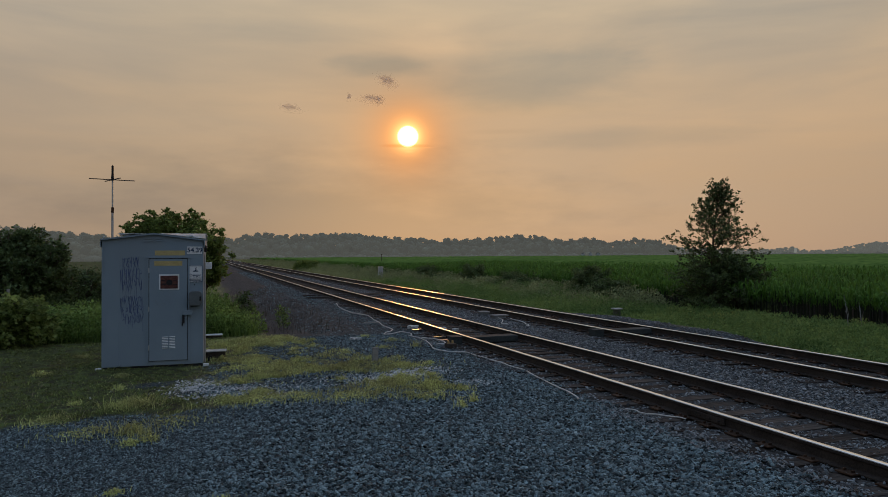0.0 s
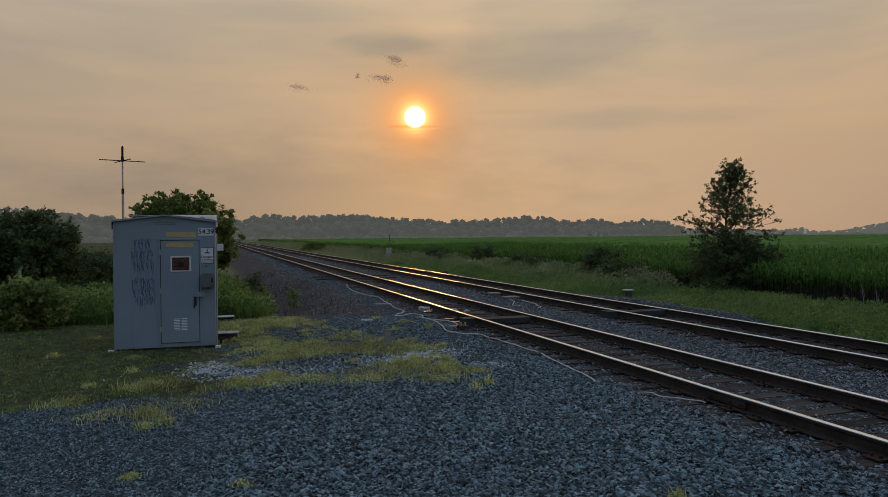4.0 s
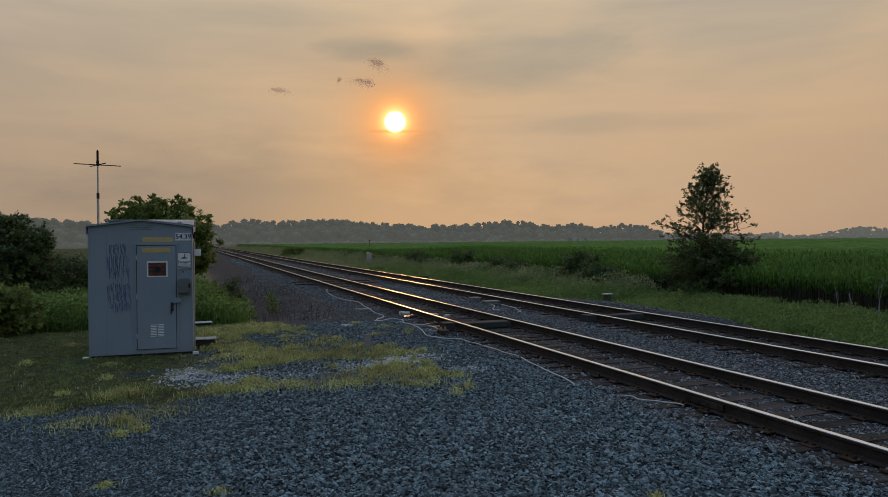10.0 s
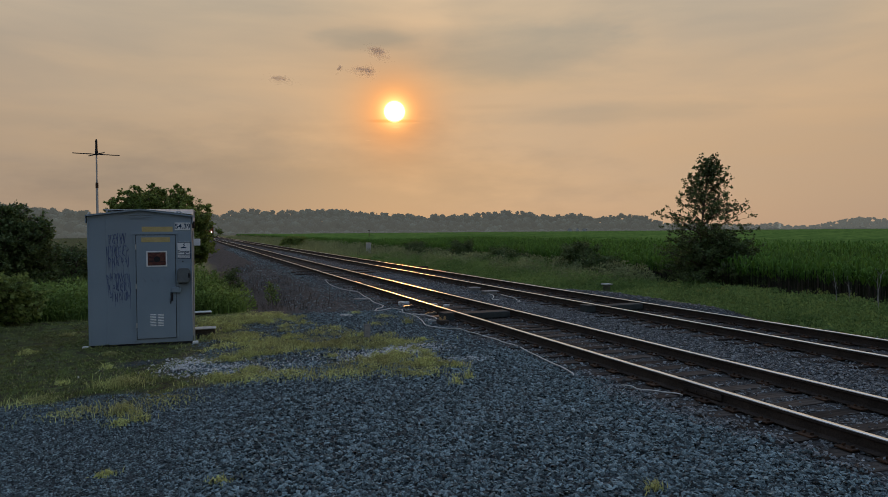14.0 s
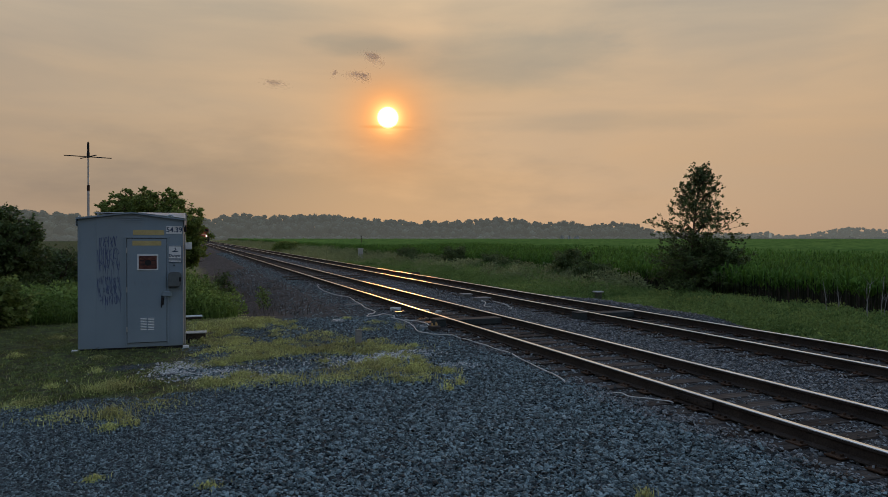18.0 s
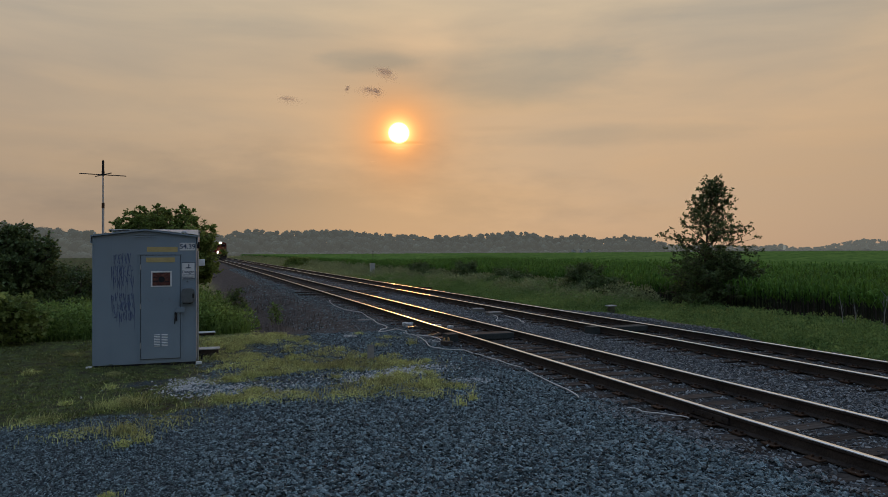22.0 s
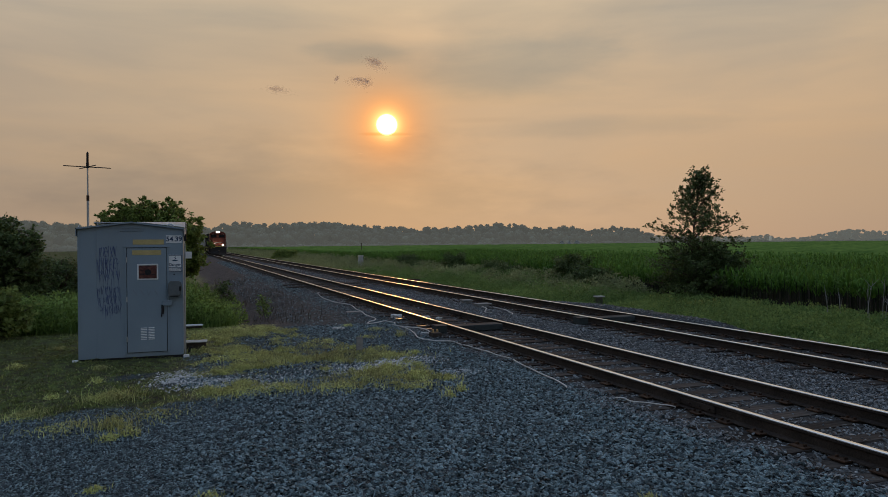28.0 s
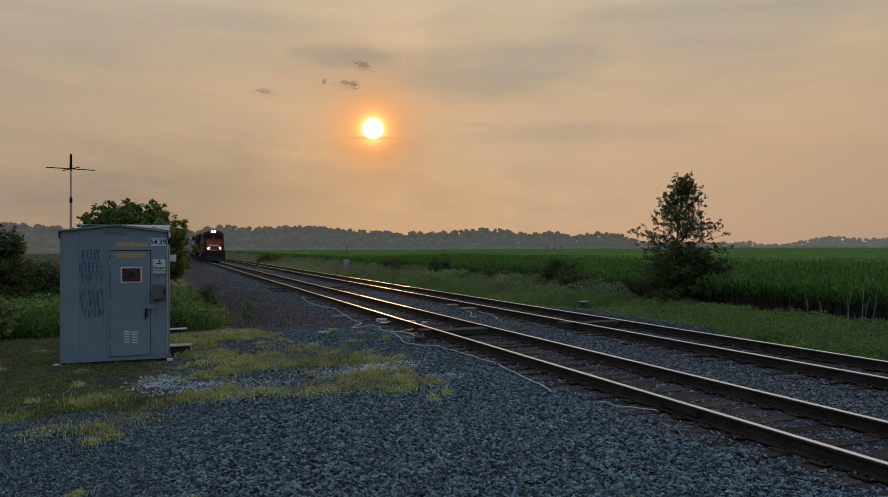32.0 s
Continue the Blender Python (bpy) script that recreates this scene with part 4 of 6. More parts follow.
def build_plants():
    rng = np.random.default_rng(11)
    # the young tree by the field
    make_tree("young_tree", "young broadleaf tree with a loose conical crown beside the corn", "tree", (21.75, 25.2, -0.5), 6.05,
              lambda f: float(np.interp(f, (0, 0.12, 0.3, 0.53, 0.62, 0.7, 0.82, 0.93, 1), (1.8, 2.0, 2.1, 2.15, 1.8, 1.35, 0.8, 0.36, 0.12))), 104, 9, 16, 0.108, 0.085, 15, LEAF_DARK, low=0.04, twig_len=0.55, ragged=0.35, tuft=0.65)
    make_tree("shrub", "dense dark shrub at the foot of a young tree", "shrub", (21.9, 24.4, -0.5), 2.6,
              lambda f: 2.4 * (1.05 - 0.7 * f), 110, 8, 20, 0.12, 0.05, 6, LEAF_DARK, 5, ragged=0.6, tuft=0.5)
    # behind the hut
    make_tree("bush", "rounded dark green bush behind the signal hut", "bush", (-1.08, 31.5, -0.5), 4.8,
              lambda f: 2.5 * (0.88 if f < 0.3 else 1) * max(0.05, 1 - max(0, (f - 0.38) / 0.63) ** 2.6) ** 0.5, 250, 9, 26, 0.125, 0.12, 7, LEAF, 5, twig_len=0.34, ragged=0.25, dome=True, low=0.3, tuft=0.8)
    make_tree("bush", "low leafy bush with its twigs reaching towards the track", "bush", (0.22, 29.8, -0.5), 3.9,
              lambda f: 0.8 * (0.8 + 0.4 * f if f < 0.75 else 1.1 - 0.9 * (f - 0.75)), 70, 8, 18, 0.14, 0.06, 8, LEAF, 3, twig_len=0.28, ragged=0.4, low=0.42, tuft=0.6)
    # the thicket on the other side of the hut
    make_tree("bush", "broad dark bush above tall weeds", "bush", (-5.95, 27.5, 0), 3.25,
              lambda f: 2.0 * max(0.05, 1 - max(0, (f - 0.25) / 0.76) ** 2.0) ** 0.5, 240, 9, 20, 0.125, 0.1, 9, LEAF_DARK, 6, twig_len=0.38, ragged=0.5, dome=True, tuft=0.5)
    make_tree("bush", "broad dark bush above tall weeds", "bush", (-8.7, 27.2, 0), 3.7,
              lambda f: 2.2 * max(0.05, 1 - max(0, (f - 0.25) / 0.76) ** 2.0) ** 0.5, 150, 9, 19, 0.13, 0.1, 10, LEAF_DARK, 4, ragged=0.5, dome=True, tuft=0.5)
    make_tree("shrub", "low dark shrub in tall weeds behind the hut", "shrub", (-4.4, 31, 0), 1.8, lambda f: 1.7 * (1.05 - 0.6 * f), 44, 8, 13, 0.12, 0.05, 12, LEAF_DARK, 4)
    make_tree("shrub", "pale green leafy shrub at the edge of the turf", "shrub", (-4.45, 19.9, 0), 1.2, lambda f: 0.95 * (1.1 - 0.6 * f), 48, 8, 15, 0.13, 0.03, 13, BRAMBLE, 4, twig_len=0.3, tuft=0.4)
    # scrub along the far ditch
    k = 0
    for x, y, h, r in ((20.0, 49.5, 1.85, 1.65), (20.8, 34.0, 2.0, 1.7), (20.6, 43.0, 1.4, 1.7), (20.6, 62.3, 1.6, 2.1), (19.6, 57.4, 1.1, 1.6), (20.3, 31.1, 1.25, 1.15), (20.4, 41.3, 1.15, 1.4)):
        make_tree("shrub", "scrubby dark shrub in the weedy ditch by the corn", "shrub", (x, y, -0.45), h, lambda f, r=r: r * (1.05 - 0.6 * f), 50, 8, 16, 0.13, 0.04, 20 + k, LEAF_DARK, 4, "ditch shrubs")
        k += 1
    make_tree("shrub", "lone round shrub far along the track", "shrub", (15.9, 112, -0.5), 1.75, lambda f: 2.6 * (1.05 - 0.7 * f), 60, 8, 14, 0.25, 0.06, 40, LEAF, 6, low=0.02)
    make_tree("shrub", "low shrub far along the track", "shrub", (-0.5, 150, -0.5), 2.2, lambda f: 2.6 * (1.05 - 0.7 * f), 40, 8, 14, 0.25, 0.06, 41, LEAF_DARK, 5, low=0.02)
    make_tree("sapling", "thin young sapling growing on the ballast slope", "sapling", (2.72, 24.3, -0.45), 0.95, lambda f: 0.17, 16, 4, 7, 0.07, 0.012, 42, WEED, low=0.25, twig_len=0.15)
    make_tree("shrub", "small dark shrub on the ballast slope", "shrub", (1.75, 29.5, -0.5), 1.25, lambda f: 0.5 * (1.1 - 0.6 * f), 20, 6, 10, 0.1, 0.03, 43, LEAF_DARK, 3, twig_len=0.3)
    # turf
    x, y = rng.uniform(-6.5, 5, 150000), 9.6 + 15 * rng.uniform(0, 1, 150000) ** 1.35
    keep = rng.uniform(size=len(x)) < grassiness(x, y) * np.clip(0.45 + 0.6 * wobble(x, y, 2.4, 4) + 0.8 * wobble(x, y, 7.5, 8), 0.05, 1)
    x, y = x[keep], y[keep]
    hgt = rng.uniform(0.012, 0.044, len(x)) * (1 + 0.45 * wobble(x, y, 1.7, 9) + 0.5 * wobble(x, y, 5.5, 1))
    dry = dry_shade(x, y)
    dry = rng.uniform(size=len(x)) < 0.9 * dry
    # the olive blades carry the shade beside the hut in their colour
    for name, sel, mat, label, seed in (("turf", ~dry, GRASS, "short patchy yellow-green turf", 2), ("shaded_dry_turf", dry, GRASS_DRY_SHADE, "thin dry olive-brown turf, coloured darker for shade", 12)):
        blades(name, x[sel], y[sel], height(x[sel], y[sel]), hgt[sel], rng.uniform(0.008, 0.018, sel.sum()), mat, label, "grass", 0.9, seed)
    # small dull leaves that mottle the dry, darkened turf
    n = 26000
    x, y = rng.uniform(-4.5, 0.9, n), 10.0 + 9 * rng.uniform(0, 1, n) ** 1.5
    keep = rng.uniform(size=n) < grassiness(x, y) * dry_shade(x, y) * np.clip(0.5 + 1.2 * wobble(x, y, 4.5, 6), 0, 1)
    x, y = x[keep], y[keep]
    v, f = leaf_arrays(rng, np.stack([x, y, height(x, y) + rng.uniform(0.005, 0.05, len(x)) * (1 + 0.8 * wobble(x, y, 4.5, 6))], -1), 0.032, 0.0)
    thing("shaded_dry_weeds", arrays_mesh("shaded_dry_weeds", v, f), GRASS_DRY_SHADE, "dull small-leaved weeds mottling thin turf", "weeds", kind="stuff")
    # dead straw lying in the dry turf
    n = 420
    x, y = rng.uniform(-3.6, 0.6, n), rng.uniform(10.0, 13.6, n)
    blades("dry_straw", x, y, height(x, y) + 0.015, rng.uniform(0.02, 0.09, n), rng.uniform(0.004, 0.009, n), STRAW, "dead straw stems lying in the turf", "straw", 3.0, 14)
    # tufts on the stones
    xs, ys, hs, pts = [], [], [], []
    for cx, cy, r, n, h in ((-0.76, 9.4, 0.13, 110, 0.2), (-0.55, 9.0, 0.08, 40, 0.16), (-0.9, 11.2, 0.22, 260, 0.17), (-0.75, 8.9, 0.1, 60, 0.09), (-1.92, 10.5, 0.2, 170, 0.11), (0.75, 10.85, 0.3, 300, 0.11), (1.4, 14.1, 0.4, 300, 0.1), (2.6, 13.6, 0.4, 300, 0.12), (3.6, 13.3, 0.4, 300, 0.12), (-0.3, 9.9, 0.3, 120, 0.07), (4.02, 9.75, 0.05, 26, 0.2), (3.7, 9.45, 0.06, 30, 0.2), (-1.25, 9.6, 0.3, 130, 0.1), (3.35, 10.2, 0.16, 90, 0.12),
                            (4.15, 10.6, 0.12, 70, 0.14), (0.25, 6.55, 0.08, 40, 0.08), (3.75, 4.9, 0.06, 40, 0.1), (-0.75, 7.2, 0.07, 40, 0.06), (2.35, 10.7, 0.35, 260, 0.14), (3.0, 11.1, 0.4, 320, 0.15), (1.5, 10.9, 0.3, 200, 0.12), (5.0, 16.0, 0.08, 50, 0.2)):
        xs.append(rng.normal(cx, r, n)), ys.append(rng.normal(cy, r * 0.8, n)), hs.append(rng.uniform(0.4, 1.2, n) * h)
        q = rng.normal(0, 0.75, (2 * n, 2))
        lx, ly = cx + r * q[:, 0], cy + 0.8 * r * q[:, 1]
        pts.append(np.stack([lx, ly, height(lx, ly) + h * rng.uniform(0.1, 0.9, 2 * n) * np.exp(-0.7 * (q * q).sum(1))], -1))
    x, y = np.concatenate(xs), np.concatenate(ys)
    blades("weed_tufts", x, y, height(x, y), np.concatenate(hs), rng.uniform(0.006, 0.014, len(x)), GRASS, "small weedy tufts growing through the stones", "weeds", 0.6, 3)
    thing("tuft_leaves", arrays_mesh("tuft_leaves", *leaf_arrays(rng, np.concatenate(pts), 0.034, 0.0)), GRASS, "leaves of small weeds among the stones", "weeds", kind="stuff")
    # brighter clumps in the turf
    n = 620
    cx, cy = rng.uniform(-3.2, 4.8, n), 10.2 + 9 * rng.uniform(0, 1, n) ** 1.3
    keep = rng.uniform(size=n) < grassiness(cx, cy) + 0.06
    keep &= (rng.uniform(size=n) < 0.03) | (cx > 0.2 + 0.3 * wobble(cx, cy, 2.0, 3))
    # low leafy weeds in the same clumps
    m = 95
    lx, ly = np.repeat(cx[keep], m), np.repeat(cy[keep], m)
    sp = np.repeat(rng.uniform(0.07, 0.22, keep.sum()), m)
    q = np.abs(rng.normal(0, 1, len(lx)))
    a = rng.uniform(0, 6.28, len(lx))
    lx, ly = lx + np.cos(a) * q * sp, ly + np.sin(a) * q * sp
    lz = np.repeat(rng.uniform(0.03, 0.12, keep.sum()), m) * np.exp(-0.6 * q * q) * rng.uniform(0.3, 1, len(lx))
    v, f = leaf_arrays(rng, np.stack([lx, ly, height(lx, ly) + lz + 0.008], -1), 0.035, 0.0)
    thing("low_weeds", arrays_mesh("low_weeds", v, f), GRASS, "small-leaved low weeds mottling the turf", "weeds", kind="stuff")
    cx, cy = np.repeat(cx[keep], 55), np.repeat(cy[keep], 55)
    sp = np.repeat(rng.uniform(0.05, 0.16, keep.sum()), 55)
    x, y = cx + rng.normal(0, 1, len(cx)) * sp, cy + rng.normal(0, 1, len(cx)) * sp
    blades("turf_clumps", x, y, height(x, y), rng.uniform(0.04, 0.12, len(x)), rng.uniform(0.008, 0.016, len(x)), GRASS, "taller yellow-green clumps in the turf", "grass", 1.0, 6)
    # tall grass beside and behind the hut
    xs, ys = [], []
    for n, x0, x1, y0, y1 in ((6000, -30, 1.0, 30, 60), (9000, -10, -2.0, 21, 29), (7000, -1.5, 2.2, 20.5, 29), (3000, -3, 2.2, 24, 32)):
        xs.append(rng.uniform(x0, x1, n)), ys.append(rng.uniform(y0, y1, n))
    x, y = np.concatenate(xs), np.concatenate(ys)
    keep = x < 1.65 - 0.03 * (y - 21) + 0.3 * wobble(x, y, 2, 3)
    x, y = x[keep], y[keep]
    hgt = rng.uniform(0.45, 1.15, len(x)) * (1 + 0.25 * wobble(x, y, 1.1, 2)) * (1.15 - 0.65 * smooth(0.4, 2.2, x) * smooth(29, 24, y)) * (0.55 + 0.45 * smooth(20.5, 23, y))
    blades("tall_grass", x, y, height(x, y), hgt, rng.uniform(0.012, 0.03, len(x)), WEED, "tall rank green grass and weeds", "tall grass", 0.4, 4)
    n = 26000
    x, y = rng.uniform(-9, 1.4, n), rng.uniform(20.6, 28, n)
    x = np.where((x > -2) & (x < -0.6), x - 6, x)
    v, f = leaf_arrays(rng, np.stack([x, y, height(x, y) + rng.uniform(0.2, 0.98, n) * (1 + 0.2 * wobble(x, y, 1.5, 6)) * (1 - 0.55 * smooth(0.2, 2.0, x))], -1), 0.11)
    thing("weed_foliage", arrays_mesh("weed_foliage", v, f), WEED, "leafy weeds among the tall grass", "weeds", kind="stuff")
    # weeds on the far bank
    def bank_edge(y):
        return np.interp(y, (9, 14, 17, 30), (12.5, 12.9, 13.6, 13.7))

    n = 14000
    x, y = rng.uniform(12.5, 21.2, n), 5 + 75 * rng.uniform(0, 1, n) ** 1.5
    x, y = np.r_[x, rng.uniform(13.4, 21.3, 8000)], np.r_[y, rng.uniform(70, 210, 8000)]
    n = len(x)
    keep = rng.uniform(size=n) < smooth(0, 0.7, x - bank_edge(y) + 0.3 * wobble(x, y, 1.5, 1))
    x, y = x[keep], y[keep]
    mound = wobble(x, y, 0.9, 7)
    hgt = rng.uniform(0.22, 0.55, len(x)) * (1 + 0.5 * mound) * (0.5 + 0.5 * smooth(0.2, 2.0, x - bank_edge(y)))
    dull = rng.uniform(size=len(x)) < smooth(44, 72, y + 6 * wobble(x, y, 0.3, 5))
    hgt, wid = hgt * (1 + 1.2 * smooth(45, 90, y)), rng.uniform(0.012, 0.03, len(x)) * (1 + 3.0 * smooth(60, 120, y))
    for name, sel, mat, label, seed in (("bank_weeds", ~dull, BANK, "soft green weeds on the far bank", 5), ("rank_weeds", dull, BANK_DRY, "dull olive weeds along the distant bank", 15)):
        blades(name, x[sel], y[sel], height(x[sel], y[sel]), hgt[sel], wid[sel], mat, label, "weeds", 0.6, seed)

    def mounds(name, mx, my, mr, mh, per, leaf, mat, label):
        """Rounded clumps of leafy weeds."""
        m = len(mx)
        a, q = rng.uniform(0, 6.28, (m, per)), np.sqrt(rng.uniform(0, 1, (m, per)))
        x = (mx[:, None] + np.cos(a) * q * mr[:, None]).ravel()
        y = (my[:, None] + np.sin(a) * q * mr[:, None] * 1.2).ravel()
        top = (mh[:, None] * np.sqrt(1.02 - q ** 2) * (1 - 0.6 * rng.uniform(0, 1, (m, per)) ** 2.5)).ravel()
        out = np.stack([np.cos(a) * q * 0.8, np.sin(a) * q * 0.8, 0.9 - 0.6 * q], -1).reshape(-1, 3) + rng.normal(size=(m * per, 3)) * 0.4
        v, f = leaf_arrays(rng, np.stack([x, y, height(x, y) + top], -1), leaf, ways=out)
        thing(name, arrays_mesh(name, v, f), mat, label, "weeds", kind="stuff")

    # a soft canopy of small leaves that rises and falls in rounded clumps
    n = 42000
    y = 6 + 58 * rng.uniform(0, 1, n) ** 1.25
    x = bank_edge(y) + 0.15 + (20.9 - bank_edge(y)) * rng.uniform(0, 1, n) ** 0.9
    top = np.clip(0.2 + 0.16 * wobble(x, y, 1.5, 7) + 0.13 * wobble(x, y, 4.2, 3) + 0.10 * wobble(x, y, 0.5, 1), 0.1, 1.1) * (0.3 + 0.7 * smooth(0.0, 1.6, x - bank_edge(y)))
    top *= 1 - 0.75 * smooth(1.5, 0.6, np.hypot(x - 15.5, y - 23.3))
    v, f = leaf_arrays(rng, np.stack([x, y, height(x, y) + top * (1 - 0.6 * rng.uniform(0, 1, n) ** 2)], -1), 0.085, ways=rng.normal(size=(n, 3)) * 0.55 + np.array([0, 0, 0.7]))
    thing("bank_foliage", arrays_mesh("bank_foliage", v, f), BANK, "rounded clumps of leafy weeds on the far bank", "weeds", kind="stuff")
    # bushy weeds on both sides of the hut
    m = 150
    mx, my = np.r_[rng.uniform(-9, -2.6, m), rng.uniform(0.1, 1.6, 45)], np.r_[rng.uniform(20.8, 26.5, m), rng.uniform(20.8, 28, 45)]
    mx[m:] -= 0.10 * (my[m:] - 21)
    tall = np.r_[rng.uniform(0.55, 1.15, m), rng.uniform(0.5, 1.3, 45) * (1.15 - 0.4 * smooth(0.4, 1.6, mx[m:]))]
    mounds("leafy_weeds", mx, my, np.r_[rng.uniform(0.35, 0.8, m), rng.uniform(0.25, 0.45, 45)], tall, 190, 0.095, WEED, "bushy clumps of leafy weeds beside the hut")
    m = 1150
    my = 6 + 56 * rng.uniform(0, 1, m) ** 1.1
    mx = bank_edge(my) + 0.5 + (20.2 - bank_edge(my)) * rng.uniform(0, 1, m)
    rise = (0.45 + 0.55 * smooth(0.5, 2.5, mx - bank_edge(my))) * (1 - 0.6 * smooth(17.0, 19.6, mx) * smooth(34, 26, my)) * (1 - 0.8 * smooth(2.4, 1.4, np.hypot(mx - 15.5, my - 23.3)))
    mounds("weed_clumps", mx, my, rng.uniform(0.3, 0.75, m), rng.uniform(0.4, 1.0, m) * rise, 135, 0.08, BANK, "bushy clumps of feathery green weeds on the far bank")
    m = 170
    mx, my = rng.uniform(17.2, 20.7, m), rng.uniform(27, 62, m)
    mounds("olive_weeds", mx, my, rng.uniform(0.5, 1.0, m), rng.uniform(0.5, 1.15, m), 170, 0.12, BANK_DRY, "tall olive weeds along the corn's edge")
    m = 30
    mx, my = rng.uniform(18.4, 20.6, m), rng.uniform(13, 25, m)
    mounds("pale_weeds", mx, my, rng.uniform(0.3, 0.6, m), rng.uniform(0.25, 0.5, m), 130, 0.1, BRAMBLE, "pale broad-leaved weeds at the corn's foot")
    m = 330
    my = 44 + 262 * rng.uniform(0, 1, m) ** 1.7
    mx = np.where(rng.uniform(size=m) < 0.55, rng.uniform(18.6, 21.3, m), rng.uniform(15.0, 20.0, m))
    far = smooth(45, 150, my)
    mounds("scrub", mx, my, rng.uniform(0.6, 1.3, m) * (1 + 0.9 * far), rng.uniform(0.55, 1.1, m) * (0.55 + 0.45 * smooth(15, 20, mx)) * (1 + 0.35 * far), 110, 0.2, BANK_DRY, "dull rank scrub hiding the corn's edge along the line")
    # dead weeds on the near slope of the track bed
    n = 3600
    x, y = rng.uniform(0.8, 5.2, n), rng.uniform(20, 52, n)
    keep = (x > 1.6 - 0.03 * (y - 21)) & (rng.uniform(size=n) < smooth(5.2, 3.0, x) * np.clip(0.4 + 0.8 * wobble(x, y, 0.9, 2), 0, 1))
    x, y = x[keep], y[keep]
    blades("dead_weeds", x, y, height(x, y), rng.uniform(0.08, 0.4, len(x)), rng.uniform(0.01, 0.02, len(x)), DEAD, "dead brown weeds on the ballast slope", "weeds", 0.5, 16)


def build_corn():
    rng = np.random.default_rng(21)
    xs, ys = [], []
    for r in range(51):
        x = 21.3 + 0.76 * r
        y = np.arange(3, 330 if r < 3 else 130, 0.16 if r < 3 else 0.36 if r < 14 else 0.5 if r < 20 else 0.95 if r < 46 else 1.5) + rng.uniform(0, 0.2)
        y = y + rng.normal(0, 0.04, len(y))
        xs.append(np.full(len(y), x) + rng.normal(0, 0.05, len(y))), ys.append(y)
    x, y = np.concatenate(xs), np.concatenate(ys)
    # nothing of the rows close by is in view
    keep = (y > 0.42 * x - 4) & ((y < 60 + 1.3 * x) | (x < 23.3))
    keep &= np.hypot(x - 21.8, y - 24.8) > 1.5
    x, y = x[keep], y[keep]
    n = len(x)
    h = rng.uniform(0.95, 1.2, n) * (1 + 0.06 * wobble(x, y, 0.25, 3))
    z = height(x, y)
    vs, fs, base = [], [], 0
    leaves = 6
    for k in range(leaves):
        a = rng.uniform(0, 6.28, n)
        z0 = z + h * (0.6 + 0.38 * k / leaves)
        L = rng.uniform(0.28, 0.55, n) * (1.0 if k < leaves - 1 else 0.6)
        dx, dy = np.cos(a), np.sin(a)
        rise = rng.uniform(0.2, 0.44, n) * (1 if k < leaves - 2 else 1.3)
        pts = []
        for f, up, w in ((0, 0, 0.02), (0.4, 0.85, 0.034), (0.75, 1.0, 0.026), (1.0, 0.7, 0.004)):
            c = np.stack([x + dx * L * f, y + dy * L * f, z0 + rise * up], -1)
            s = np.stack([-dy * w, dx * w, np.zeros(n)], -1)
            pts += [c - s, c + s]
        vs.append(np.stack(pts, 1).reshape(-1, 3))
        o = base + 8 * np.arange(n)[:, None]
        for q in ((0, 1, 3, 2), (2, 3, 5, 4), (4, 5, 7, 6)):
            fs.append(o + np.array([q]))
        base += 8 * n
    leaves_v, leaves_f = np.concatenate(vs), np.concatenate(fs)
    # stalks, coloured near black for the shade below the leaves
    vs, fs, base = [], [], 0
    s = np.stack([np.stack([x + ox, y + oy, z + h * f], -1) for f in (0, 0.98) for ox, oy in ((-0.013, -0.01), (0.013, -0.01), (0, 0.015))], 1)
    vs.append(s.reshape(-1, 3))
    o = base + 6 * np.arange(n)[:, None]
    for q in ((0, 1, 4, 3), (1, 2, 5, 4), (2, 0, 3, 5)):
        fs.append(o + np.array([q]))
    thing("corn_rows", arrays_mesh("corn_rows", leaves_v, leaves_f), CORN, "rows of green waist-high corn at the field's edge", "corn", kind="stuff")
    stalk = surf("shaded_corn_stalks", (0.016, 0.021, 0.010), (0.036, 0.043, 0.020), 0.9, 0, 0.6, 6, 0, island=0.4)
    thing("corn_stalks", arrays_mesh("corn_stalks", np.concatenate(vs), np.concatenate(fs)), stalk, "dull brown-green corn stalks, coloured darker for shade", "corn", kind="stuff")
    # the field beyond, as one ruffled canopy
    gx, gy = np.arange(42, 430, 2.0), np.concatenate([np.arange(4, 131, 1.4), np.arange(131, 330, 2.0)])
    X, Y = np.meshgrid(gx, gy)
    X2, Y2 = np.meshgrid(np.arange(21.6, 43.5, 0.8), np.arange(85, 330, 1.2))
    vs, fs, base = [], [], 0
    for A, B in ((X, Y), (X2, Y2)):
        Z = -0.45 + 0.85 + 0.37 * smooth(42.5, 58, np.where(B > 130, 99, A)) * smooth(84, 92, np.where(A > 43, 99, B)) + 0.16 * smooth(60, 140, np.hypot(A, B)) + rng.normal(0, 0.10, A.shape) + 0.06 * wobble(A, B, 0.25, 3)
        A = A + rng.normal(0, 0.2, A.shape)
        k, m = A.shape
        idx = base + np.arange(k * m).reshape(k, m)
        vs.append(np.stack([A, B, Z], -1).reshape(-1, 3))
        fs.append(np.stack([idx[:-1, :-1], idx[:-1, 1:], idx[1:, 1:], idx[1:, :-1]], -1).reshape(-1, 4))
        base += k * m
    thing("corn_field", arrays_mesh("corn_field", np.concatenate(vs), np.concatenate(fs)), CORN_FAR, "wide green corn field reaching to distant woods", "corn field", kind="stuff")


